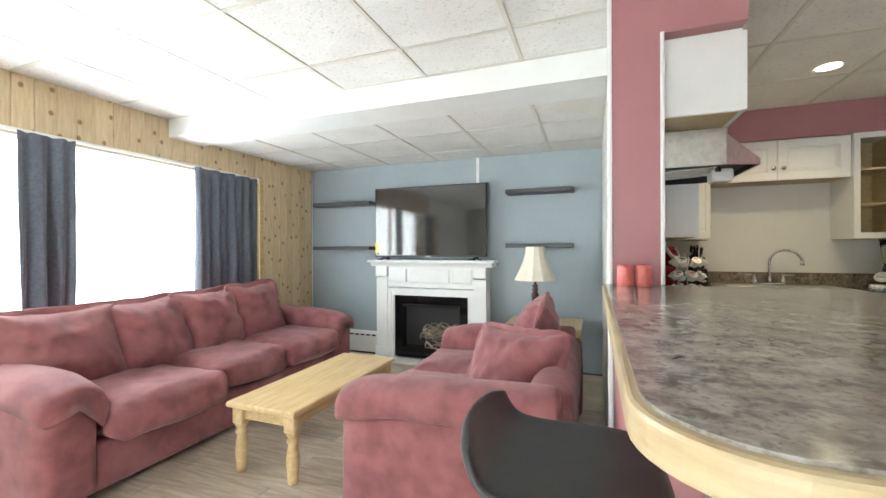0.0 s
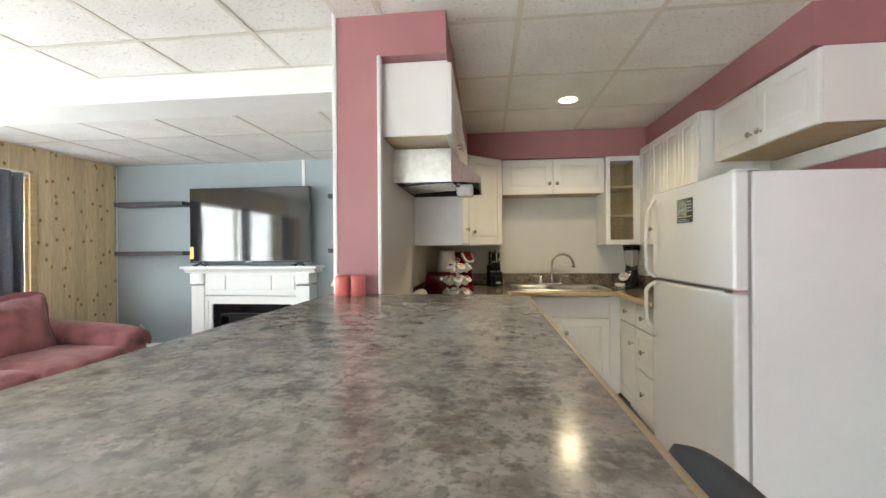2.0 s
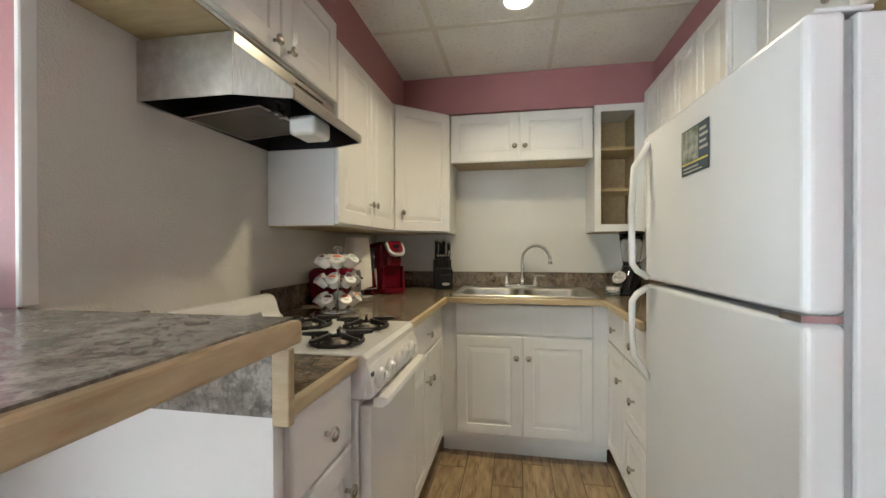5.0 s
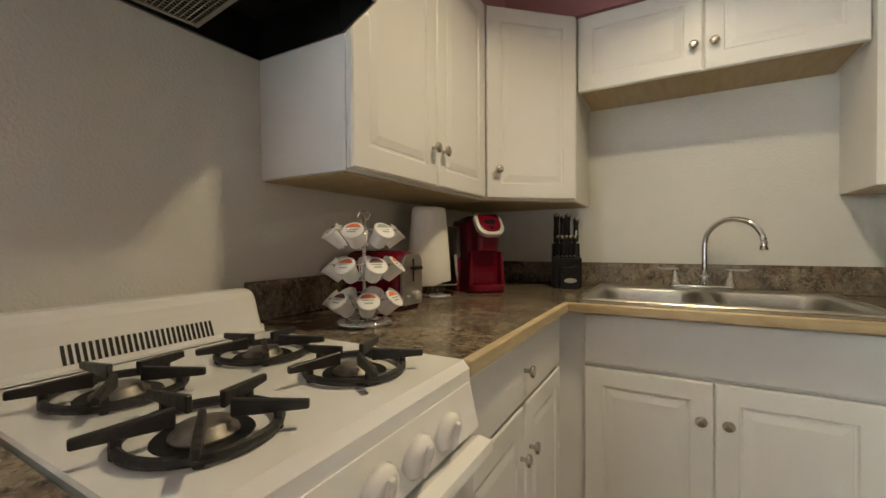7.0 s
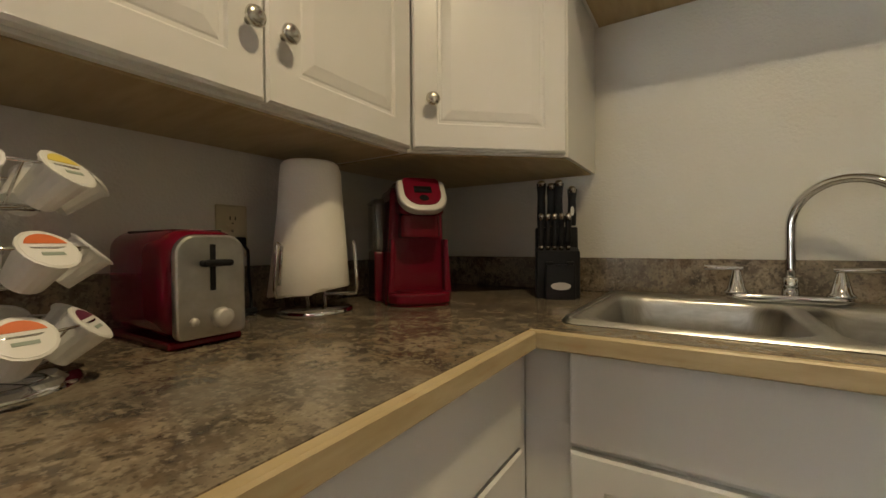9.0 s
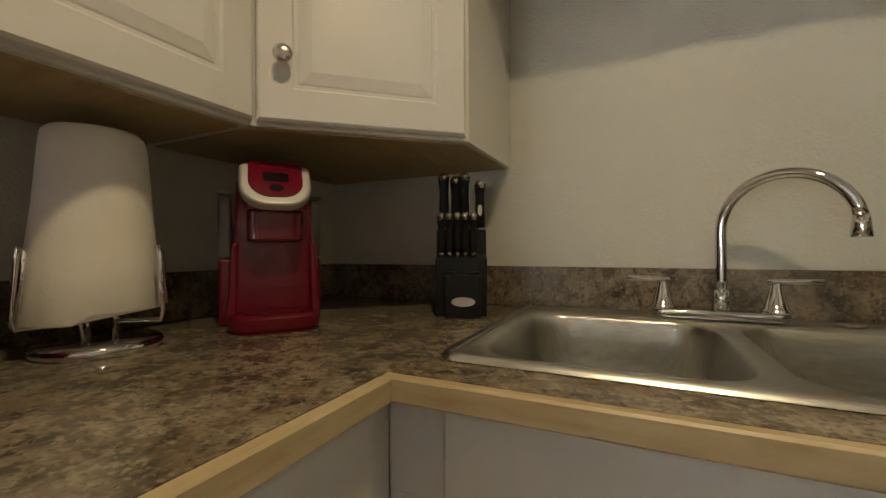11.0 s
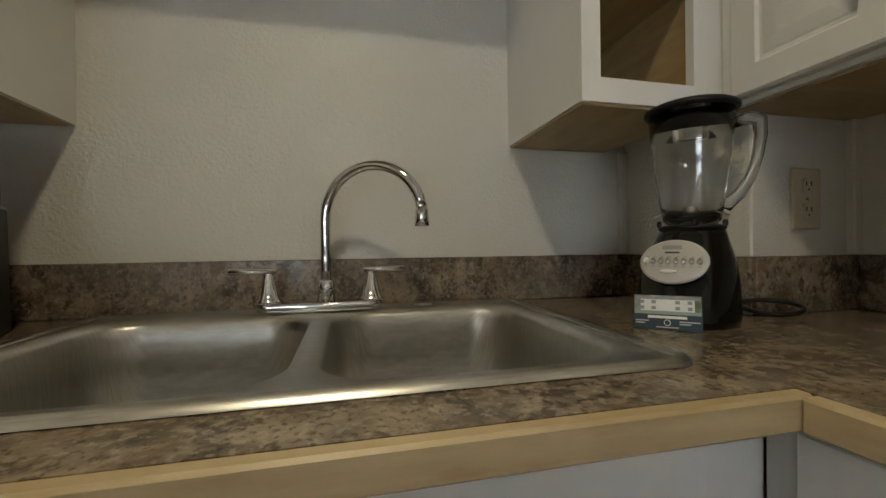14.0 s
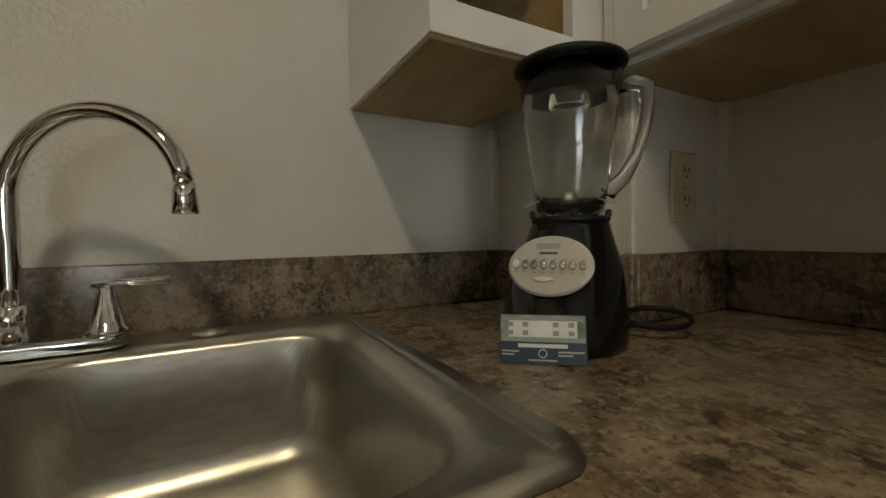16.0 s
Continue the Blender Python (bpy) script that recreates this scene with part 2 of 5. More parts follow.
M_HEATER = mat("heater_enamel", (0.66, 0.66, 0.64), 0.4)
M_BULB = mat("recessed_lamp_glow", (1.0, 0.86, 0.66), 0.5, emit=9.0)

# ---- building blocks ----


def mesh(name, bm, material, smooth=False):
    bmesh.ops.recalc_face_normals(bm, faces=bm.faces)
    me = bpy.data.meshes.new(name)
    bm.to_mesh(me)
    bm.free()
    me.materials.append(material)
    if smooth:
        for p in me.polygons:
            p.use_smooth = True
    return me


def part(name, bm, material, parent, label="", smooth=False, m=None):
    ob = new(name, mesh(name, bm, material, smooth))
    ob.parent = parent
    if m is not None:
        ob.matrix_basis = m
    return tagged(ob, label)


def single(name, bm, material, label, category, m=None, smooth=False, kind="", group=""):
    ob = new(name, mesh(name, bm, material, smooth))
    if m is not None:
        ob.matrix_basis = m
    return tagged(ob, label, category, group, kind)


def thing(name, label, category, m, group="", kind=""):
    ob = new(name)
    ob.empty_display_size = 0.1
    ob.matrix_basis = m
    return tagged(ob, label, category, group, kind)


def box(x0, y0, z0, x1, y1, z1, bevel=0.0, seg=2, bm=None):
    bm = bm or bmesh.new()
    r = bmesh.ops.create_cube(bm, size=1, matrix=Matrix.Translation(((x0 + x1) / 2, (y0 + y1) / 2, (z0 + z1) / 2)) @ Matrix.Diagonal((abs(x1 - x0), abs(y1 - y0), abs(z1 - z0), 1)))
    if bevel:
        vs = set(r["verts"])
        bmesh.ops.bevel(bm, geom=[e for e in bm.edges if e.verts[0] in vs and e.verts[1] in vs], offset=bevel, segments=seg, affect="EDGES", profile=0.5)
    return bm


def lathe(profile, n=24, bm=None, m=None, cap=True):
    """Turns (radius, z) pairs round the z axis."""
    bm = bm or bmesh.new()
    m = m or Matrix()
    rings = []
    for r, z in profile:
        rings.append([bm.verts.new(m @ Vector((r * math.cos(a), r * math.sin(a), z))) for a in [2 * math.pi * i / n for i in range(n)]])
    for a, b in zip(rings, rings[1:]):
        for i in range(n):
            bm.faces.new((a[i], a[(i + 1) % n], b[(i + 1) % n], b[i]))
    if cap:
        bm.faces.new(rings[0][::-1])
        bm.faces.new(rings[-1])
    return bm


def tube(points, ra, rb=None, n=10, bm=None, closed=False, side=None):
    """A rod along points; its section is an ellipse ra (sideways) by rb."""
    bm = bm or bmesh.new()
    rb = rb or ra
    pts = [Vector(p) for p in points]
    rings, up0 = [], side
    for i, p in enumerate(pts):
        a = pts[i - 1] if (i or closed) else p
        b = pts[(i + 1) % len(pts)] if (i + 1 < len(pts) or closed) else p
        d = (b - a).normalized()
        if up0 is None:
            up0 = Vector((0, 0, 1)) if abs(d.z) < 0.9 else Vector((1, 0, 0))
        u = d.cross(Vector(up0)).normalized()
        w = u.cross(d).normalized()
        if side is None:
            up0 = w
        r1, r2 = (ra[i], rb[i]) if isinstance(ra, (list, tuple)) else (ra, rb)
        rings.append([bm.verts.new(p + u * (r1 * math.cos(t)) + w * (r2 * math.sin(t))) for t in [2 * math.pi * k / n for k in range(n)]])
    for a, b in list(zip(rings, rings[1:])) + ([(rings[-1], rings[0])] if closed else []):
        for i in range(n):
            bm.faces.new((a[i], a[(i + 1) % n], b[(i + 1) % n], b[i]))
    if not closed:
        bm.faces.new(rings[0][::-1])
        bm.faces.new(rings[-1])
    return bm


def arc(cx, cz, r, a0, a1, n, y=0.0):
    return [(cx + r * math.cos(radians(a0 + (a1 - a0) * i / n)), y, cz + r * math.sin(radians(a0 + (a1 - a0) * i / n))) for i in range(n + 1)]


def prism(outline, lo, hi, axis="z", bevel=0.0, seg=2, bm=None):
    """Extrudes a flat outline. axis: the way it is extruded; the outline gives the other two coordinates in x, y, z order."""
    bm = bm or bmesh.new()
    put = {"z": lambda a, b, c: (a, b, c), "y": lambda a, b, c: (a, c, b), "x": lambda a, b, c: (c, a, b)}[axis]
    lowv = [bm.verts.new(put(a, b, lo)) for a, b in outline]
    high = [bm.verts.new(put(a, b, hi)) for a, b in outline]
    n = len(outline)
    fs = [bm.faces.new(lowv[::-1]), bm.faces.new(high)]
    for i in range(n):
        fs.append(bm.faces.new((lowv[i], lowv[(i + 1) % n], high[(i + 1) % n], high[i])))
    bmesh.ops.recalc_face_normals(bm, faces=fs)
    if bevel:
        bmesh.ops.bevel(bm, geom=list(set(fs[0].edges) | set(fs[1].edges)), offset=bevel, segments=seg, affect="EDGES", profile=0.5)
    return bm


def soft(w, d, h, r, puff=0.02, wrinkle=0.008, seed=0, n=14, pinch=0.0, c=(0, 0, 0), sag=0.0):
    """A stuffed block: rounded, puffed in its faces, with soft folds. pinch draws the thickness (y) in towards the corners."""
    bm = bmesh.new()
    bmesh.ops.create_cube(bm, size=2)
    bmesh.ops.subdivide_edges(bm, edges=bm.edges[:], cuts=n, use_grid_fill=True)
    hw, hd, hh = w / 2, d / 2, h / 2
    for v in bm.verts:
        u = v.co.copy()
        p = Vector((u.x * hw, u.y * hd, u.z * hh))
        q = Vector((max(-hw + r, min(hw - r, p.x)), max(-hd + r, min(hd - r, p.y)), max(-hh + r, min(hh - r, p.z))))
        t = p - q
        if t.length > 1e-6:
            t = t.normalized() * r
        p = q + t
        fx, fy, fz = 1 - u.x ** 2, 1 - u.y ** 2, 1 - u.z ** 2
        p += Vector((u.x * puff * fy * fz, u.y * puff * fx * fz, u.z * puff * fx * fy))
        if pinch:
            k = max(0.0, 1 - pinch * max(abs(u.x), abs(u.z)) ** 3)
            p.y *= k
            e = 1 + 0.10 * (u.x * u.z) ** 2
            p.x *= e - 0.05 * fz
            p.z *= e - 0.05 * fx
            fold = noise.noise(Vector((p.x * 5 + p.z * 9 + seed, p.z * 5 - p.x * 9, seed)))
            p.y += 0.022 * (1 - abs(fold) * 3) * (0.3 + 0.7 * max(abs(u.x), abs(u.z)) ** 2) * (1 if u.y > 0 else -1) * k
        p.z -= sag * fx * fy
        s = Vector((p.x * 5 + seed * 7.3, p.y * 5, p.z * 5 - seed * 3.1))
        p += Vector((noise.noise(s), noise.noise(s + Vector((9, 2, 4))), noise.noise(s + Vector((3, 8, 1))))) * wrinkle
        s2 = Vector((p.x * 16 + seed, p.y * 16, p.z * 9 + seed))
        p += p.normalized() * (abs(noise.noise(s2)) - 0.2) * wrinkle * 0.95
        v.co = p + Vector(c)
    return bm


def ringed(w, h, rings):
    """A front of nested rectangles: (inset, depth) pairs from the rim inwards; faces -y, from (0, 0) to (w, h)."""
    bm = bmesh.new()
    loops = []
    for i, y in rings:
        loops.append([bm.verts.new(p) for p in ((i, y, i), (w - i, y, i), (w - i, y, h - i), (i, y, h - i))])
    for a, b in zip(loops, loops[1:]):
        for k in range(4):
            bm.faces.new((a[k], a[(k + 1) % 4], b[(k + 1) % 4], b[k]))
    bm.faces.new(loops[-1])
    bm.faces.new(loops[0][::-1])
    return bm


def door_front(w, h, panel=True):
    if panel and min(w, h) > 0.16:
        g = min(0.058, min(w, h) * 0.2)
        return ringed(w, h, [(0, 0), (0, -0.015), (0.005, -0.019), (g, -0.019), (g + 0.004, -0.014), (g + 0.010, -0.014), (g + 0.013, -0.0155), (g + 0.034, -0.0195)])
    return ringed(w, h, [(0, 0), (0, -0.014), (0.004, -0.018), (0.014, -0.019)])


KNOB = lathe([(0.006, 0), (0.005, 0.010), (0.0075, 0.015), (0.0155, 0.019), (0.0165, 0.023), (0.0145, 0.027), (0.007, 0.0295)], 18)
KNOB_MESH = mesh("knob", KNOB, M_NICKEL, True)


def knob(parent, x, y, z):
    ob = new("knob", KNOB_MESH)
    ob.parent = parent
    ob.matrix_basis = pose(x, y, z, 90, 0, 0)
    return tagged(ob, "round satin nickel knob")


def cabinet(name, label, m, w, d, z0, z1, fronts, toe=False, under=False, group="kitchen cabinets"):
    """A unit that faces -y, its front at y = 0 and left edge at x = 0. fronts: (x0, z0, x1, z1, knob or None, kind)."""
    t = thing(name, label, "cabinet", m, group)
    bm = box(0.001, 0.0, z0, w - 0.001, d, z1)
    part("body", bm, M_CAB, t)
    if toe:
        part("toe_kick", box(0.001, 0.07, 0.0, w - 0.001, d, z0 - 0.001), M_WHITEPAINT, t, "recessed white toe kick")
    if under:
        part("underside", box(0.012, 0.012, z0 - 0.004, w - 0.012, d - 0.002, z0 - 0.0005), M_PLY, t, "bare wood underside")
    for x0, fz0, x1, fz1, kn, kind in fronts:
        dr = part("drawer_front" if kind == "drawer" else "door" if kind == "door" else "panel", door_front(x1 - x0, fz1 - fz0, kind == "door"), M_CAB, t, m=pose(x0, -0.0005, fz0))
        if kn:
            knob(dr, kn[0] - x0, -0.018, kn[1] - fz0)
    return t

# ---- structure ----


def struct(name, bm, material, label):
    return single(name, bm, material, label, "structure", kind="structure")


WIN = (-0.5, 3.40, 0.80, 1.955)  # window in the west wall: y0, y1, z0, z1
floor = struct("floor", box(-3.6, -2.9, -0.12, 2.7, 4.4, -0.006), M_GROUT, "dark joints under the floor planks")
bm = box(-3.44, -2.9, 0, -3.292, WIN[0], 2.5)
box(-3.44, WIN[1], 0, -3.292, 4.4, 2.5, bm=bm)
box(-3.44, WIN[0], 0, -3.292, WIN[1], WIN[2], bm=bm)
box(-3.44, WIN[0], WIN[3], -3.292, WIN[1], 2.5, bm=bm)
wall_west = struct("wall_west", bm, M_WHITEPAINT, "outer wall clad in knotty pine boards")
struct("wall_north", box(-3.292, 4.265, 0, 0.145, 4.42, 2.5), M_BLUE, "blue-grey painted wall behind the fireplace")
struct("wall_chase", box(2.158, 3.812, 0.0, 2.45, 4.149, 2.1), M_WHITEWALL, "off-white boxed-in corner of the kitchen wall")
for x, y in ((2.148, 4.142), (2.164, 3.808), (2.411, 3.804)):
    struct("trim", box(x - 0.012, y - 0.006, 1.02, x + 0.012, y + 0.012, 1.284, 0.003, 1), M_WHITEWALL, "off-white corner strip on the kitchen wall")
struct("wall_kitchen_north", box(0.143, 4.15, 0, 2.7, 4.42, 2.5), M_WHITEWALL, "off-white textured kitchen wall")
bm = box(0.143, 1.944, 0, 0.335, 4.15, 2.4)
struct("wall_partition", bm, M_WHITEWALL, "off-white partition between kitchen and living room")
struct("wall_pillar_face", box(0.145, 1.936, 1.02, 0.329, 1.9435, 2.325), M_ROSE, "dusty rose face of the pillar at the bar")
for b in ((0.329, 1.936, 2.11, 0.634, 2.80, 2.325), (0.335, 2.80, 2.052, 0.634, 4.15, 2.325), (0.634, 3.845, 2.052, 2.17, 4.15, 2.325), (2.17, 2.05, 2.104, 2.7, 4.15, 2.325)):
    struct("soffit", box(*b), M_ROSE, "dusty rose soffit above the kitchen cabinets")
struct("wall_half", box(0.15, 1.21, 0, 0.325, 1.936, 1.019), M_ROSE, "dusty rose half wall under the bar")
bm = box(0.126, 1.930, 0, 0.1445, 1.955, 2.32, 0.003, 1)
box(0.3295, 1.930, 1.069, 0.345, 1.965, 2.115, 0.003, 1, bm=bm)
struct("trim", bm, M_WHITEPAINT, "white corner trim on the pillar")
struct("wall_east_kitchen", box(2.42, 2.852, 0, 2.7, 3.811, 2.4), M_WHITEWALL, "off-white kitchen side wall")
struct("wall_east", box(2.54, -2.9, 0, 2.7, 2.848, 2.4), M_ROSE, "dusty rose wall with white wainscot below")
bm = box(2.515, -2.7, 0, 2.539, 1.98, 0.76)
prism([(2.539, 0.76), (2.505, 0.76), (2.495, 0.775), (2.508, 0.79), (2.50, 0.805), (2.539, 0.815)], -2.7, 1.98, "y", bm=bm)
struct("wainscot", bm, M_WHITEPAINT, "white wainscot with moulded chair rail")
bm = box(-3.292, -2.88, 0, -1.75, -2.70, 2.4)
box(0.55, -2.88, 0, 2.54, -2.70, 2.4, bm=bm)
box(-1.75, -2.88, 0, 0.55, -2.70, 0.1, bm=bm)
box(-1.75, -2.88, 1.55, 0.55, -2.70, 2.4, bm=bm)
struct("wall_south", bm, M_WHITEWALL, "plain off-white wall with a window")


def grid_ceiling(name, x0, x1, y0, y1, z, gx, gy, label, hole=None):
    bm = box(x0, y0, z, x1, y1, z + 0.08)
    step = 0.61
    xs = [gx + step * k for k in range(-12, 12) if x0 < gx + step * k < x1]
    ys = [gy + step * k for k in range(-12, 12) if y0 < gy + step * k < y1]
    first = len(bm.faces)
    for x in xs:
        box(x - 0.012, y0, z - 0.006, x + 0.012, y1, z + 0.001, bm=bm)
    for y in ys:
        box(x0, y - 0.012, z - 0.0055, x1, y + 0.012, z + 0.001, bm=bm)
    box(x0, y1 - 0.02, z - 0.005, x1, y1, z + 0.001, bm=bm)
    box(x0, y0, z - 0.005, x0 + 0.02, y1, z + 0.001, bm=bm)
    bm.faces.ensure_lookup_table()
    for f in bm.faces[first:]:
        f.material_index = 1
    # slightly uneven panels
    rnd = random.Random(5)
    xx, yy = [x0] + xs + [x1], [y0] + ys + [y1]
    for a, b in zip(xx, xx[1:]):
        for c, d in zip(yy, yy[1:]):
            k = rnd.uniform(0.001, 0.0035)
            if b - a > 0.06 and d - c > 0.06:
                box(a + 0.013, c + 0.013, z - k, b - 0.013, d - 0.013, z + 0.002, bm=bm)
    ob = struct(name, bm, M_CEIL, label)
    ob.data.materials.append(M_BAR)
    return ob


grid_ceiling("ceiling_living_room", -3.44, 0.143, -2.88, 2.43, 2.32, -0.32, 2.05, "white suspended ceiling of fissured tiles")
grid_ceiling("ceiling_kitchen", 0.143, 2.7, -2.88, 4.16, 2.297, 0.955, 2.65, "white suspended ceiling of fissured tiles")
grid_ceiling("ceiling_low", -3.44, 0.143, 2.75, 4.30, 2.205, -0.33, 2.68, "lower white suspended ceiling of fissured tiles")
struct("beam", box(-3.30, 2.431, 2.165, 0.142, 2.749, 2.38, 0.004, 1), M_WHITEPAINT, "white boxed beam across the ceiling")

# window in the pine wall
win = thing("window_1", "wide bright window with pale wooden frame", "window", pose(-3.36, 0, 0), kind="structure")
y0, y1, z0, z1 = WIN
bm = box(-0.05, y0, z0, 0.085, y0 + 0.03, z1)
box(-0.05, y1 - 0.03, z0, 0.085, y1, z1, bm=bm)
box(-0.05, y0 + 0.03, z1 - 0.025, 0.085, y1 - 0.03, z1, bm=bm)
box(-0.05, 1.57, z0, -0.01, 1.62, z1 - 0.025, bm=bm)
part("window_frame", bm, M_PINE, win)
part("window_sill", box(-0.05, y0, z0 - 0.03, 0.12, y1, z0 - 0.001, 0.006), M_PINE, win)
for a, b in ((y0 + 0.03, 1.57), (1.62, y1 - 0.03)):
    pn = part("pane", box(-0.034, a, z0, -0.030, b, z1 - 0.025), M_PANE, win)
    pn.visible_shadow = False
part("outer_trim", box(0.078, y1, z0 - 0.05, 0.105, y1 + 0.055, z1 + 0.02, 0.004), M_PINE, win)
part("head_trim", box(0.078, y0, z1 - 0.002, 0.105, y1, z1 + 0.022, 0.004), M_WHITEPAINT, win)
win2 = thing("window_2", "window in the plain wall", "window", pose(-0.6, -2.76, -0.52), kind="structure")
bm = box(-1.15, -0.05, 0.62, -1.1, 0.05, 2.07)
box(1.1, -0.05, 0.62, 1.15, 0.05, 2.07, bm=bm)
box(-1.1, -0.05, 0.62, 1.1, 0.05, 0.67, bm=bm)
box(-1.1, -0.05, 2.02, 1.1, 0.05, 2.07, bm=bm)
part("window_frame", bm, M_WHITEPAINT, win2)
pn = part("pane", box(-1.1, 0.0, 0.67, 1.1, 0.004, 2.02), M_PANE, win2)
pn.visible_shadow = False

# ---- living room ----


def curtain(y0, y1, z0, z1, seed, x=-3.21):
    t = thing("curtain", "slate grey fabric curtain hanging in folds at the window", "curtain", pose(x, y0, 0), "window curtains")
    rnd = random.Random(seed)
    w = y1 - y0
    nu, nv = 60, 24
    bm = bmesh.new()
    ph = [rnd.uniform(0, 6) for _ in range(4)]
    rows = []
    for j in range(nv + 1):
        f = j / nv
        z = z1 + (z0 - z1) * f
        row = []
        for i in range(nu + 1):
            u = i / nu
            amp = 0.012 + 0.022 * min(1, f * 2)
            off = amp * (math.sin(u * 34 * w / 0.5 + ph[0] + 0.5 * f) + 0.6 * math.sin(u * 19 * w / 0.5 + ph[1] - 0.8 * f))
            pull = 0.025 * math.sin(f * 3 + ph[2]) * (0.5 - u)
            row.append(bm.verts.new((off + 0.004 * noise.noise(Vector((u * 9, f * 7, seed))), w * u + pull, z + (0.004 * math.sin(u * 25 + ph[3]) if j == 0 else 0))))
        rows.append(row)
    for a, b in zip(rows, rows[1:]):
        for i in range(nu):
            bm.faces.new((a[i], a[i + 1], b[i + 1], b[i]))
    ob = part("cloth", bm, M_CURTAIN, t, smooth=True)
    ob.modifiers.new("thick", "SOLIDIFY").thickness = 0.003
    return t


curtain(1.46, 1.73, 0.25, 1.95, 1)
curtain(2.62, 3.31, 0.25, 1.95, 2)
curtain(0.05, 0.42, 0.25, 1.95, 3)
def sheer(x0, x1, seed):
    t = thing("sheer_curtain", "white sheer curtain hanging in folds over the window", "curtain", pose(x0, -2.63, 0), "sheer curtains")
    rnd = random.Random(seed)
    ph = rnd.uniform(0, 6)
    bm = bmesh.new()
    rows = []
    for j in range(13):
        f = j / 12
        rows.append([bm.verts.new(((x1 - x0) * i / 48, (0.012 + 0.018 * f) * math.sin(i * 1.15 + ph + 0.6 * math.sin(i * 0.3)), 1.72 - 1.66 * f)) for i in range(49)])
    for a, b in zip(rows, rows[1:]):
        for i in range(48):
            bm.faces.new((a[i], a[i + 1], b[i + 1], b[i]))
    part("cloth", bm, M_SHEER, t, smooth=True)


sheer(-1.85, -1.02, 5)
sheer(-0.98, -0.22, 6)
sheer(-0.18, 0.65, 7)
single("curtain_rod", tube([(-1.95, -2.63, 1.735), (0.75, -2.63, 1.735)], 0.009), M_WHITEPAINT, "thin white rod above the sheer curtains", "curtain rod", smooth=True)
rod = tube([(-3.235, -0.45, 1.925), (-3.235, 1.5, 1.93), (-3.235, 3.36, 1.925)], 0.008)
single("curtain_rod", rod, M_WHITEPAINT, "thin white curtain rod across the window", "curtain rod", smooth=True)

def arm_pad(t, y, depth, side, seed):
    """A padded roll laid over an arm; side: 1 where the seat lies towards +y."""
    prof = [(-0.128, 0.475), (-0.140, 0.53), (-0.125, 0.590), (-0.07, 0.622), (0.0, 0.632), (0.06, 0.626), (0.115, 0.60), (0.145, 0.55), (0.150, 0.48), (0.138, 0.40),
            (0.108, 0.392), (0.098, 0.46), (0.085, 0.52), (0.05, 0.555), (-0.03, 0.56), (-0.085, 0.545), (-0.100, 0.50), (-0.105, 0.472)]
    cy, cz = 0.01, 0.55
    bm = bmesh.new()
    rings = []
    n = 34
    for i in range(n + 1):
        f = i / n
        x = -0.012 + (depth - 0.05) * f
        k = 1 - 0.16 * max(0.0, 1 - i / 2.0) ** 2 - 0.2 * max(0.0, (i - n + 2) / 2.0) ** 2
        drop = -0.045 * max(0.0, 1 - f / 0.30) ** 2 + 0.035 * f
        row = []
        for a, b in prof:
            p = Vector((x, side * (cy + (a - cy) * k), cz + (b - cz) * k + drop))
            s = Vector((p.x * 7 + seed, p.y * 5, p.z * 5))
            p.z += 0.007 * noise.noise(s) + 0.004 * noise.noise(Vector((p.x * 30, p.z * 6, seed)))
            p.y += 0.006 * noise.noise(s + Vector((4, 4, 4)))
            row.append(bm.verts.new((p.x, y + p.y, p.z)))
        rings.append(row)
    for a, b in zip(rings, rings[1:]):
        for i in range(len(prof)):
            bm.faces.new((a[i], a[(i + 1) % len(prof)], b[(i + 1) % len(prof)], b[i]))
    bm.faces.new(rings[0][::-1])
    bm.faces.new(rings[-1])
    ob = part("armrest", bm, M_SUEDE, t, smooth=True)
    sb = ob.modifiers.new("smooth", "SUBSURF")
    sb.levels = sb.render_levels = 1
    return ob


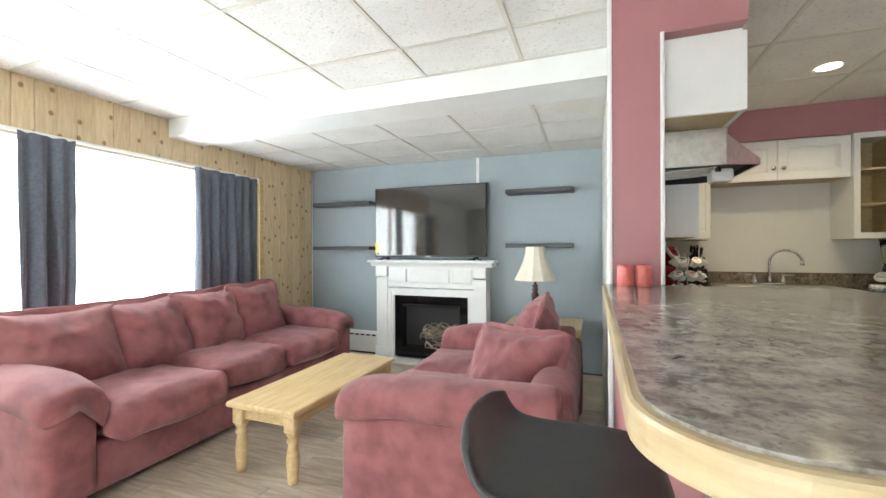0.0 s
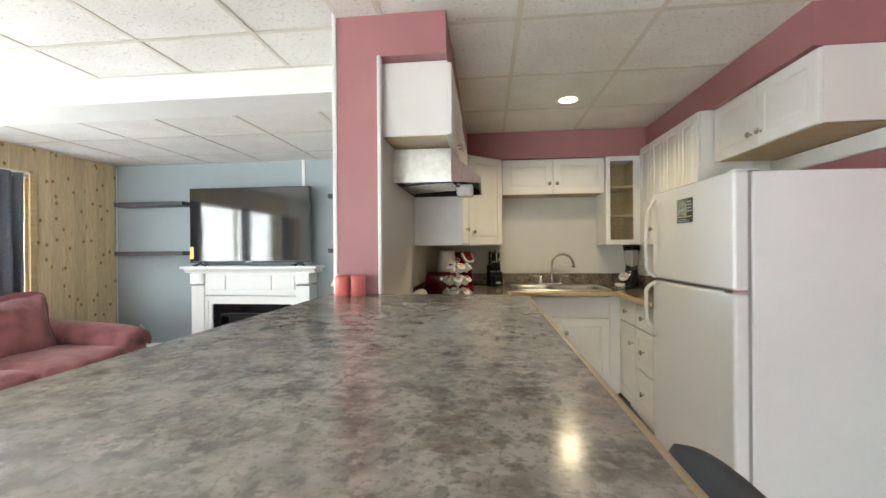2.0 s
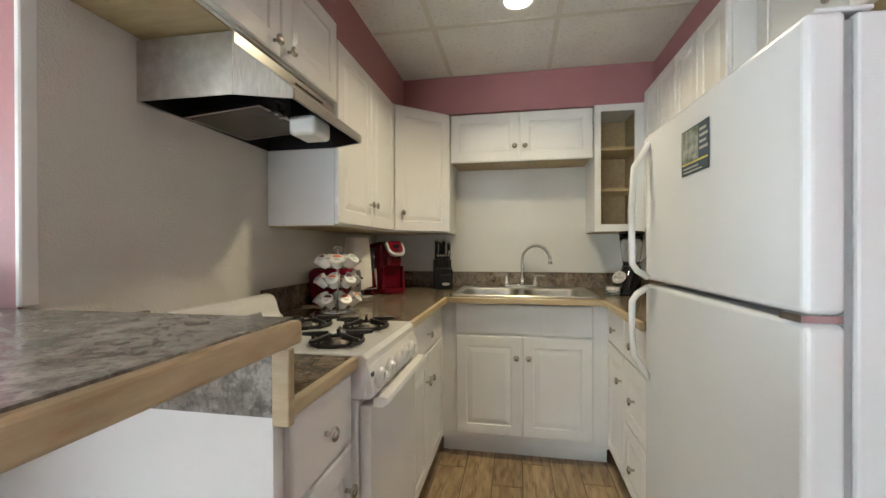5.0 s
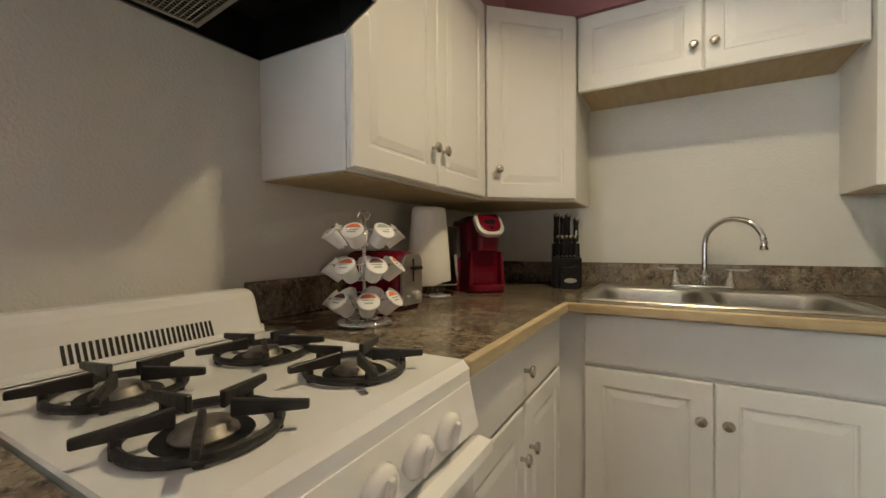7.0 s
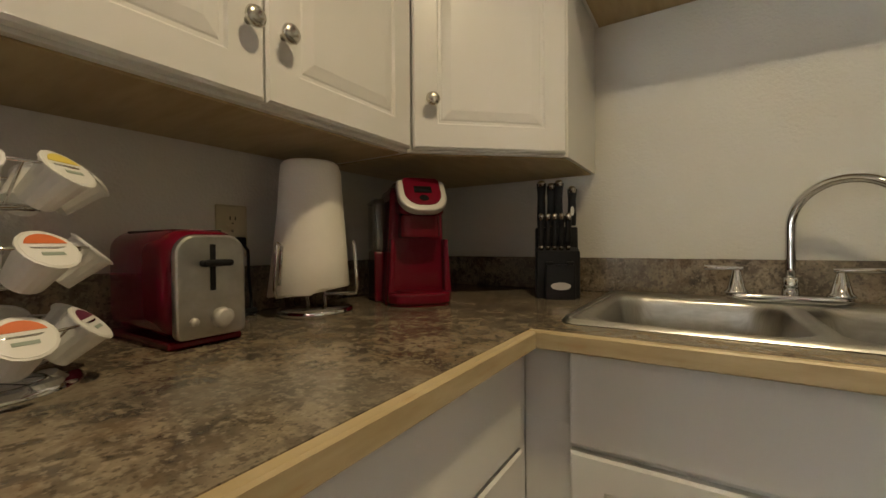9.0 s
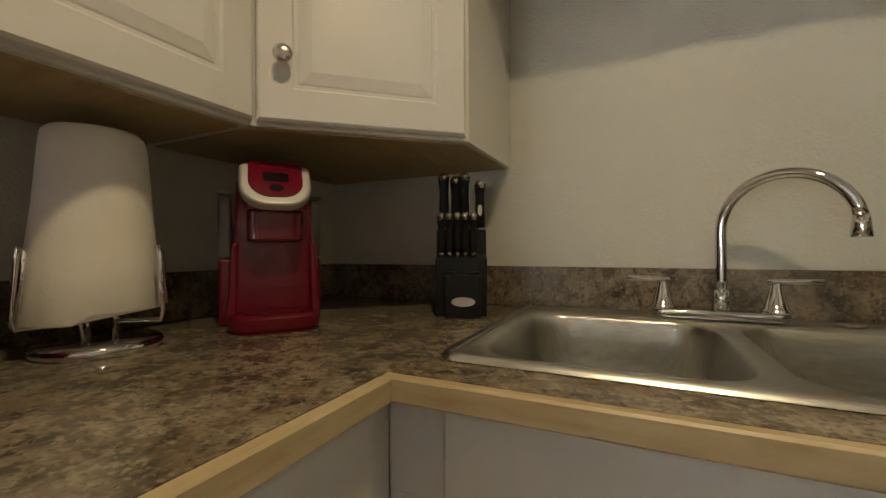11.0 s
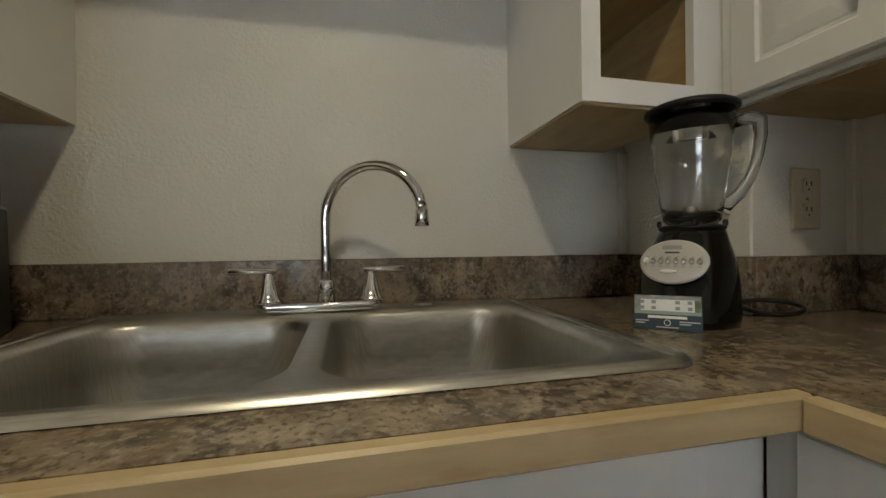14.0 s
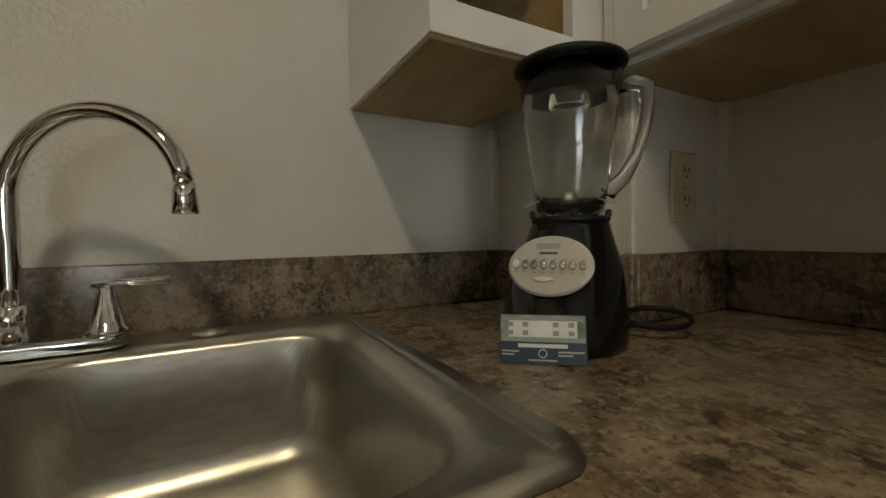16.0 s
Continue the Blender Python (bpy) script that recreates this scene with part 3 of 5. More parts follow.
def couch(name, label, m, length, depth, seats, pillows, group, slid=0.0):
    """Faces -x in its own frame, its near end at y = 0; x runs from the front to the back."""
    t = thing(name, label, "sofa", m, group)
    part("base", soft(depth - 0.08, length - 0.1, 0.25, 0.03, 0.0, 0.004, 3, 8, c=(depth / 2, length / 2, 0.165)), M_SUEDE, t, smooth=True)
    part("back_frame", soft(0.20, length - 0.34, 0.40, 0.08, 0.01, 0.006, 4, 10, c=(depth - 0.13, length / 2, 0.43)), M_SUEDE, t, smooth=True)
    for k, y in enumerate((0.14, length - 0.14)):
        part("arm_panel", soft(depth - 0.05, 0.225, 0.53, 0.045, 0.008, 0.006, k + 8, 14, c=(depth / 2, y, 0.305)), M_SUEDE, t, smooth=True)
        arm_pad(t, y, depth, 1 - 2 * k, k + 3)
    n = seats
    w = (length - 0.56) / n
    for k in range(n):
        part("seat_cushion", soft(depth - 0.27, w - 0.012, 0.19, 0.055, 0.024, 0.018, k + 20, 18, c=(depth / 2 - 0.15 - slid * (k == n - 1), 0.28 + w * (k + 0.5), 0.375 + 0.25 * slid * (k < n - 1))), M_SUEDE, t, smooth=True)
    for k, (y, z, tilt, turn, s, back) in enumerate(pillows):
        part("back_cushion", soft(s, 0.22, 0.52, 0.05, 0.035, 0.016, k + 40, 26, pinch=0.86), M_SUEDE, t, "plump loose back cushion", True, pose(depth - back, y, z, 0, 0, 0) @ pose(0, 0, 0, 0, 0, -90 + turn) @ pose(0, 0, 0, tilt, 0, 0))
    for x, y in ((0.1, 0.1), (depth - 0.1, 0.1), (0.1, length - 0.1), (depth - 0.1, length - 0.1)):
        part("foot", lathe([(0.02, 0), (0.028, 0.05)], 10, m=Matrix.Translation((x, y, 0))), M_BLACK, t)
    return t


couch("sofa", "three-seat rose microsuede sofa with loose back cushions", pose(-2.14, 3.49, 0, 0, 0, 180), 2.44, 1.0, 3,
      [(0.62, 0.66, -16, 4, 0.56, 0.38), (1.08, 0.65, -20, 8, 0.58, 0.39), (1.56, 0.64, -22, 6, 0.60, 0.40), (2.06, 0.64, -24, -4, 0.60, 0.42)], "rose sofas", 0.07)
couch("loveseat", "two-seat rose microsuede loveseat with a folded throw cushion", pose(-1.04, 1.58, 0), 1.66, 1.05, 2,
      [(1.10, 0.65, -16, 4, 0.62, 0.30), (0.60, 0.545, -30, 66, 0.52, 0.36)], "rose sofas")

# coffee table
t = thing("coffee_table", "long low pine coffee table with turned legs", "coffee table", pose(-1.58, 2.255, -0.06))
part("tabletop", box(-0.23, -0.56, 0.425, 0.23, 0.56, 0.455, 0.010, 3), M_PINE, t)
for x in (-0.175, 0.175):
    part("apron", box(x - 0.01, -0.44, 0.355, x + 0.01, 0.44, 0.424), M_PINE, t)
for y in (-0.50, 0.50):
    part("apron", box(-0.14, y - 0.01, 0.355, 0.14, y + 0.01, 0.424), M_PINE, t)
for x in (-0.175, 0.175):
    for y in (-0.50, 0.50):
        bm = box(x - 0.034, y - 0.034, 0.33, x + 0.034, y + 0.034, 0.424, 0.004, 1)
        lathe([(0.022, 0.0605), (0.027, 0.075), (0.030, 0.12), (0.034, 0.18), (0.030, 0.23), (0.022, 0.265), (0.032, 0.278), (0.033, 0.29), (0.022, 0.30), (0.034, 0.318), (0.033, 0.33)], 20, bm, Matrix.Translation((x, y, 0)))
        part("leg", bm, M_PINE, t, smooth=True)

# fireplace
t = thing("fireplace", "white painted mantel fireplace with black electric firebox", "fireplace", pose(-1.60, 4.262, 0))
part("mantel_shelf", box(-0.73, -0.235, 1.075, 0.73, 0, 1.10, 0.005), M_WHITEPAINT, t)
part("crown_moulding", prism([(-0.22, 1.074), (-0.21, 1.06), (-0.195, 1.05), (-0.185, 1.03), (0, 1.03), (0, 1.074)], -0.70, 0.70, "x"), M_WHITEPAINT, t)
for s in (-1, 1):
    x0, x1 = sorted((s * 0.635, s * 0.50))
    bm = box(x0, -0.185, 0.0, x1, 0, 0.90)
    part("pilaster", bm, M_WHITEPAINT, t)
    part("plinth", box(x0 - 0.012, -0.198, 0, x1 + 0.012, -0.186, 0.13, 0.004), M_WHITEPAINT, t)
    part("corbel", box(x0 - 0.006, -0.205, 0.915, x1 + 0.006, 0, 1.029, 0.012, 2), M_WHITEPAINT, t)
part("frieze", box(-0.50, -0.165, 0.80, 0.50, 0, 1.029), M_WHITEPAINT, t)
for x0, x1 in ((-0.48, -0.27), (-0.23, 0.23), (0.27, 0.48)):
    part("panel", door_front(x1 - x0, 0.15), M_WHITEPAINT, t, m=pose(x0, -0.1655, 0.855))
for a, b, d in ((0.50, 0.46, 0.170), (0.46, 0.43, 0.155)):
    bm = box(-a, -d, 0.0, -b, 0, 0.79 + (a - 0.5) * 1)
    box(b, -d, 0.0, a, 0, 0.79 + (a - 0.5) * 1, bm=bm)
    box(-b, -d, 0.75 + (a - 0.5) * 1, b, 0, 0.79 + (a - 0.5) * 1, bm=bm)
    part("inner_moulding", bm, M_WHITEPAINT, t)
bm = box(-0.43, -0.135, 0.03, -0.34, 0, 0.712)
box(0.34, -0.135, 0.03, 0.43, 0, 0.712, bm=bm)
box(-0.34, -0.135, 0.62, 0.34, 0, 0.712, bm=bm)
box(-0.34, -0.135, 0.03, 0.34, 0, 0.14, bm=bm)
part("firebox_surround", bm, M_GLOSSBLACK, t, "glossy black surround")
part("firebox_back", box(-0.34, -0.02, 0.14, 0.34, 0, 0.62), M_FIREBOX, t)
part("hood_strip", box(-0.33, -0.16, 0.585, 0.33, -0.136, 0.612, 0.004), M_BLACK, t)
part("hearth", box(-0.66, -0.34, 0.0, 0.66, -0.20, 0.03, 0.004), M_WHITEPAINT, t)
rnd = random.Random(3)
t = thing("stick_bundle", "bundle of pale woven sticks lying in the firebox", "log bundle", pose(-1.50, 4.16, 0.142))
for k in range(46):
    a = rnd.uniform(0, 6.28)
    r1 = rnd.uniform(0.09, 0.23)
    zc = rnd.uniform(0.03, 0.24)
    pts = [(r1 * math.cos(a + s * 0.35) * 1.0, 0.09 * math.sin(a + s * 0.35) - 0.01, max(0.006, zc + 0.03 * math.sin(s * 1.3 + k))) for s in range(7)]
    part("stick", tube(pts, 0.0045, n=5), M_STICK, t, smooth=True)

# television
t = thing("television", "large flat television standing on the mantel", "television", pose(-1.61, 4.10, 1.10))
part("bezel", box(-0.65, -0.01, 0.035, 0.65, 0.04, 0.805, 0.005), M_TVFRAME, t)
part("screen", box(-0.64, -0.0125, 0.055, 0.64, -0.0105, 0.796), M_TV, t)
part("maker_badge", box(-0.03, -0.014, 0.038, 0.03, -0.0105, 0.048), M_SILVER, t)
part("rear_housing", box(-0.45, 0.041, 0.10, 0.45, 0.075, 0.55, 0.01), M_BLACK, t)
part("energy_sticker", box(-0.645, -0.015, 0.075, -0.605, -0.0127, 0.20), M_YELLOW, t, "yellow paper sticker")
for s in (-1, 1):
    bm = tube([(s * 0.53, -0.08, 0.006), (s * 0.53, -0.02, 0.03), (s * 0.53, 0.03, 0.05)], 0.012, 0.006)
    tube([(s * 0.53, 0.03, 0.045), (s * 0.53, 0.06, 0.03), (s * 0.53, 0.10, 0.006)], 0.012, 0.006, bm=bm)
    tube([(s * 0.60, -0.03, 0.005), (s * 0.53, -0.02, 0.028), (s * 0.46, -0.03, 0.005)], 0.010, 0.006, bm=bm)
    part("foot", bm, M_BLACK, t, smooth=True)
single("cable_cover", box(-1.115, 4.252, 1.86, -1.085, 4.2645, 2.205, 0.003), M_WHITEPAINT, "slim white cable cover on the wall above the television", "cable cover")


def wall_shelf(x0, x1, z):
    t = thing("floating_shelf", "dark grey floating wall shelf, empty", "shelf", pose((x0 + x1) / 2, 4.264, z), "floating shelves")
    w = (x1 - x0) / 2
    part("board", box(-w, -0.19, -0.042, w, 0, 0, 0.002, 1), M_SHELF, t)


wall_shelf(-3.11, -2.33, 1.775)
wall_shelf(-3.11, -2.33, 1.255)
wall_shelf(-0.765, -0.115, 1.815)
wall_shelf(-0.765, -0.115, 1.272)

# end table and lamp
t = thing("end_table", "small pine end table behind the loveseat", "end table", pose(-0.36, 3.85, 0))
part("tabletop", box(-0.33, -0.28, 0.52, 0.33, 0.28, 0.55, 0.008), M_PINE, t)
for x in (-0.29, 0.29):
    for y in (-0.24, 0.24):
        part("leg", box(x - 0.025, y - 0.025, 0, x + 0.025, y + 0.025, 0.519, 0.003, 1), M_PINE, t)
t = thing("table_lamp", "table lamp with cream bell shade and dark bronze stem", "lamp", pose(-0.435, 3.80, 0.551))
part("base", lathe([(0.085, 0), (0.085, 0.012), (0.06, 0.025), (0.025, 0.04), (0.018, 0.07), (0.03, 0.10), (0.022, 0.14), (0.016, 0.17), (0.028, 0.20), (0.034, 0.25), (0.02, 0.285), (0.032, 0.30), (0.016, 0.315), (0.03, 0.33), (0.012, 0.35), (0.01, 0.42)], 24), M_BRONZE, t, smooth=True)
bm = lathe([(0.188, 0.385), (0.186, 0.39), (0.150, 0.46), (0.115, 0.54), (0.092, 0.62), (0.084, 0.688), (0.081, 0.688), (0.089, 0.62), (0.112, 0.54), (0.147, 0.46), (0.185, 0.387)], 12, cap=False)
part("shade", bm, M_LAMP, t)
part("harp", tube([(-0.05, 0, 0.40), (-0.055, 0, 0.55), (0, 0, 0.68), (0.055, 0, 0.55), (0.05, 0, 0.40)], 0.003, n=6), M_BRONZE, t)
for a in range(2):
    part("spider", tube([(-0.082, 0, 0.681), (0.082, 0, 0.681)] if a else [(0, -0.082, 0.681), (0, 0.082, 0.681)], 0.0025, n=6), M_BRONZE, t)

t = thing("baseboard_heater", "white metal baseboard heater with slots", "heater", pose(-2.78, 4.263, 0))
part("cover", prism([(-0.06, 0.02), (-0.06, 0.20), (-0.03, 0.255), (0, 0.255), (0, 0.02)], -0.48, 0.52, "x"), M_HEATER, t)
for k in range(12):
    part("slot", box(-0.42 + k * 0.075, -0.0612, 0.205, -0.42 + k * 0.075 + 0.05, -0.040, 0.222), M_BLACK, t)
single("wall_cable", tube([(-2.98, 4.25, 0.42), (-2.95, 4.225, 0.46), (-2.90, 4.22, 0.42), (-2.86, 4.22, 0.34), (-2.85, 4.22, 0.262)], 0.004, n=6), M_WHITEPAINT, "loose white cable above the heater", "cable", smooth=True)
single("corner_cable", tube([(-3.255, 4.25, 2.19), (-3.252, 4.252, 1.6), (-3.254, 4.25, 1.0), (-3.252, 4.252, 0.3)], 0.005, n=6), M_WHITEPAINT, "white cable run down the corner", "cable", smooth=True)


def stool(m, label):
    t = thing("bar_stool", label, "stool", m, "bar stools")
    prof = [(-0.215, 0.655), (-0.205, 0.70), (-0.18, 0.728), (-0.12, 0.738), (-0.04, 0.736), (0.05, 0.735), (0.11, 0.738), (0.155, 0.752), (0.185, 0.785), (0.202, 0.82), (0.212, 0.850)]
    bm = bmesh.new()
    rows = []
    for i, (x, z) in enumerate(prof):
        f = i / (len(prof) - 1)
        w = 0.205 - 0.03 * max(0, f - 0.65) / 0.35
        rows.append([bm.verts.new((x - 0.035 * max(0, f - 0.5) * (abs(k) / 6) ** 2 * 2, w * k / 6, z + 0.012 * (abs(k) / 6) ** 2 * (f > 0.1) - (0.03 * (abs(k) / 6) ** 4 if i == len(prof) - 1 else 0))) for k in range(-6, 7)])
    for a, b in zip(rows, rows[1:]):
        for k in range(12):
            bm.faces.new((a[k], a[k + 1], b[k + 1], b[k]))
    ob = part("seat", bm, M_STOOL, t, "black padded low-back seat", True)
    md = ob.modifiers.new("thick", "SOLIDIFY")
    md.thickness, md.offset = 0.020, -1
    sb = ob.modifiers.new("smooth", "SUBSURF")
    sb.levels = sb.render_levels = 2
    part("gas_column", lathe([(0.028, 0.02), (0.028, 0.40), (0.02, 0.405), (0.02, 0.71)], 20), M_CHROME, t, smooth=True)
    part("base_disc", lathe([(0.20, 0), (0.20, 0.01), (0.10, 0.022), (0.03, 0.035)], 32), M_CHROME, t, smooth=True)
    part("footrest", tube([(0.0 + 0.13 * math.cos(a), 0.13 * math.sin(a), 0.28) for a in [2 * math.pi * k / 20 for k in range(20)]], 0.009, closed=True, n=8), M_CHROME, t, smooth=True)
    part("seat_plate", box(-0.08, -0.08, 0.695, 0.08, 0.08, 0.708), M_BLACK, t)
    return t


stool(pose(0.005, 0.965, 0, 0, 0, 180), "black low-back bar stool pushed under the bar")
stool(pose(0.970, 1.275, 0), "black low-back bar stool beside the white bar panel")
stool(pose(0.995, 0.835, 0) @ Matrix.Diagonal((1, 1, 1.065, 1)), "black low-back bar stool at the free end of the bar")

# ---- bar ----


def rounded(x0, y0, x1, y1, radii, n=10):
    """Outline of a rectangle with rounded corners, from the south-west corner round to the north-west one."""
    out = []
    for (cx, cy, a0), r in zip(((x0, y0, 180), (x1, y0, 270), (x1, y1, 0), (x0, y1, 90)), radii):
        sx, sy = (1 if cx == x0 else -1), (1 if cy == y0 else -1)
        if r < 0.001:
            out.append((cx, cy))
            continue
        for k in range(n + 1):
            a = radians(a0 + 90 * k / n)
            out.append((cx + sx * r + r * math.cos(a), cy + sy * r + r * math.sin(a)))
    return out


t = thing("bar_counter", "raised breakfast bar with stone laminate top and maple edge", "bar counter", pose(0, 0, 0))
part("edge", prism(rounded(0.102, 0.398, 0.984, 1.929, (0.13, 0.10, 0.0, 0.0)), 1.020, 1.063, bevel=0.006), M_MAPLE, t, "pale maple edge band")
# top and apron use the laminate coloured as daylight shows it
part("top", prism(rounded(0.116, 0.412, 0.968, 1.928, (0.118, 0.088, 0.0, 0.0)), 1.030, 1.067), M_LAM_DAYLIT, t, "mottled laminate with daylight in its colour")
part("apron", box(0.327, 1.886, 0.9, 0.9525, 1.9035, 1.019), M_LAM_DAYLIT, t)
part("corner_post", box(0.953, 1.884, 0.885, 0.986, 1.903, 1.0195, 0.002, 1), M_MAPLE, t)
part("base_panel", box(0.326, 1.890, 0.0, 0.952, 1.9035, 0.899), M_CAB, t, "smooth white base panel")


def candle(x, y):
    t = thing("candle_jar", "coral pillar candle with lace band on the bar", "candle", pose(x, y, 1.0675), "candles on the bar")
    part("wax", lathe([(0.029, 0), (0.031, 0.004), (0.031, 0.078), (0.028, 0.084), (0.024, 0.080), (0.0, 0.078)], 28, cap=False), M_CANDLE, t, smooth=True)
    part("rim_band", lathe([(0.0315, 0.010), (0.0325, 0.012), (0.0325, 0.016), (0.0315, 0.018)], 28, cap=False), M_CANDLE, t, smooth=True)
    part("rim_band", lathe([(0.0315, 0.066), (0.0325, 0.068), (0.0325, 0.072), (0.0315, 0.074)], 28, cap=False), M_CANDLE, t, smooth=True)
    part("wick", tube([(0, 0, 0.076), (0.001, 0, 0.088)], 0.001, n=5), M_BLACK, t)


candle(0.190, 1.87)
candle(0.258, 1.87)

# ---- kitchen: base units and worktop ----
cabinet("drawer_cabinet", "white narrow base cabinet with drawer beside the stove", pose(0.937, 1.905, 0, 0, 0, 90), 0.329, 0.60, 0.10, 0.882,
        [(0.040, 0.705, 0.317, 0.874, (0.172, 0.787), "drawer"), (0.040, 0.125, 0.317, 0.698, (0.277, 0.60), "door")], toe=True)
cabinet("base_cabinet", "white base cabinet with wide drawer and two doors", pose(0.937, 2.724, 0, 0, 0, 90), 0.826, 0.60, 0.10, 0.882,
        [(0.015, 0.705, 0.765, 0.874, (0.385, 0.786), "drawer"), (0.015, 0.13, 0.386, 0.698, (0.352, 0.572), "door"), (0.39, 0.13, 0.765, 0.698, (0.425, 0.572), "door")], toe=True)
cabinet("sink_cabinet", "white sink base cabinet with false front and two doors", pose(0.938, 3.5505, 0), 0.919, 0.59, 0.105, 0.735,
        [(0.090, 0.708, 0.832, 0.874, None, "drawer"), (0.090, 0.14, 0.457, 0.696, (0.426, 0.582), "door"), (0.461, 0.14, 0.832, 0.696, (0.493, 0.582), "door")], toe=True)
cabinet("drawer_base_cabinet", "white base cabinet with a door and a stack of drawers", pose(1.858, 3.549, 0, 0, 0, -90), 0.695, 0.555, 0.105, 0.882,
        [(0.04, 0.705, 0.365, 0.874, (0.205, 0.786), "drawer"), (0.04, 0.14, 0.365, 0.698, (0.32, 0.577), "door"),
         (0.375, 0.705, 0.685, 0.874, (0.53, 0.786), "drawer"), (0.375, 0.425, 0.685, 0.698, (0.53, 0.56), "door"), (0.375, 0.14, 0.685, 0.418, (0.53, 0.28), "door")], toe=True)

part("front_rail", box(0.938, 3.5505, 0.7355, 1.857, 3.570, 0.882), M_CAB, bpy.data.objects["sink_cabinet"], m=pose(-0.938, -3.5505, 0))
t = thing("worktop", "brown stone laminate worktop with maple front edge", "worktop", pose(0, 0, 0))
bm = bmesh.new()
ring = [(0.336, 2.7225), (0.966, 2.7225), (0.966, 3.502), (1.831, 3.502), (1.831, 2.853), (2.419, 2.853), (2.419, 3.811), (2.157, 3.811), (2.157, 4.149), (0.336, 4.149)]
hole = [(1.015, 3.60), (1.795, 3.60), (1.795, 4.08), (1.015, 4.08)]
for z in (0.914, 0.884):
    edges = []
    for o in (ring, hole):
        vs = [bm.verts.new((x, y, z)) for x, y in o]
        edges += [bm.edges.new((vs[k], vs[(k + 1) % len(vs)])) for k in range(len(vs))]
    bmesh.ops.triangle_fill(bm, use_beauty=True, use_dissolve=False, edges=edges)
bm.verts.ensure_lookup_table()
n = len(ring) + len(hole)
for base, cnt in ((0, len(ring)), (len(ring), len(hole))):
    for k in range(cnt):
        a, b = base + k, base + (k + 1) % cnt
        bm.faces.new((bm.verts[a], bm.verts[b], bm.verts[b + n], bm.verts[a + n]))
part("top", bm, M_LAM, t)
part("edge", box(0.9662, 2.7225, 0.883, 0.985, 3.484, 0.9145, 0.003, 1), M_MAPLE, t)
part("edge", box(0.9662, 3.4842, 0.883, 1.831, 3.5018, 0.9145, 0.003, 1), M_MAPLE, t)
part("edge", box(1.812, 2.853, 0.883, 1.8308, 3.484, 0.9145, 0.003, 1), M_MAPLE, t)
bm = box(0.336, 4.134, 0.9145, 2.142, 4.149, 1.020, 0.002, 1)
part("backsplash", bm, M_LAM, t)
part("backsplash", box(0.336, 2.748, 0.9145, 0.351, 4.133, 1.020, 0.002, 1), M_LAM, t)
part("backsplash", box(2.405, 2.853, 0.9145, 2.419, 3.796, 1.020, 0.002, 1), M_LAM, t)
part("backsplash", box(2.143, 3.797, 0.9145, 2.157, 4.149, 1.020, 0.002, 1), M_LAM, t)
part("backsplash", box(2.1575, 3.797, 0.9145, 2.419, 3.811, 1.020, 0.002, 1), M_LAM, t)
t = thing("small_worktop", "short laminate worktop between bar and stove", "worktop", pose(0, 0, 0))
part("top", box(0.336, 1.904, 0.884, 0.950, 2.234, 0.914), M_LAM, t)
part("edge", box(0.9502, 1.904, 0.883, 0.968, 2.234, 0.9145, 0.003, 1), M_MAPLE, t)
part("backsplash", box(0.336, 1.966, 0.9145, 0.351, 2.231, 1.018, 0.002, 1), M_LAM, t)

# ---- sink and faucet ----
t = thing("double_sink", "brushed steel double bowl sink set into the worktop", "sink", pose(0, 0, 0))
bm = bmesh.new()


def loop(bm, pts, z):
    vs = [bm.verts.new((x, y, z)) for x, y in pts]
    return vs, [bm.edges.new((vs[i], vs[(i + 1) % len(vs)])) for i in range(len(vs))]


outer, eo = loop(bm, rounded(0.999, 3.581, 1.810, 4.099, (0.03,) * 4, 6), 0.9235)
edges = list(eo)
bowls = [(1.038, 3.606, 1.384, 4.012), (1.412, 3.606, 1.758, 4.012)]
first = []
for bx in bowls:
    v, e = loop(bm, rounded(*bx, (0.075,) * 4, 8), 0.9195)
    first.append(v)
    edges += e
bmesh.ops.triangle_fill(bm, use_beauty=True, use_dissolve=False, edges=edges)
lip, _ = loop(bm, rounded(0.993, 3.575, 1.816, 4.105, (0.034,) * 4, 6), 0.9150)
for i in range(len(outer)):
    bm.faces.new((outer[i], outer[(i + 1) % len(outer)], lip[(i + 1) % len(outer)], lip[i]))
for v0, (x0, y0, x1, y1) in zip(first, bowls):
    prev = v0
    for ins, z, r in ((0.004, 0.912, 0.073), (0.008, 0.895, 0.07), (0.012, 0.84, 0.068), (0.018, 0.785, 0.064), (0.028, 0.765, 0.058), (0.048, 0.752, 0.045), (0.075, 0.748, 0.03)):
        cur, _ = loop(bm, rounded(x0 + ins, y0 + ins, x1 - ins, y1 - ins, (r,) * 4, 8), z)
        for i in range(len(cur)):
            bm.faces.new((prev[i], prev[(i + 1) % len(cur)], cur[(i + 1) % len(cur)], cur[i]))
        prev = cur
    bm.faces.new(prev)
part("basin", bm, M_STEEL, t, smooth=True)
for bx in bowls:
    cx, cy = (bx[0] + bx[2]) / 2, (bx[1] + bx[3]) / 2
    part("drain", lathe([(0.045, 0.7485), (0.043, 0.7515), (0.03, 0.750), (0.02, 0.7488)], 28, m=Matrix.Translation((cx, cy, 0))), M_CHROME, t, smooth=True)
part("hole_cover", lathe([(0.022, 0.9225), (0.021, 0.9265), (0.015, 0.928)], 24, m=Matrix.Translation((1.60, 4.062, 0))), M_STEEL, t, smooth=True)
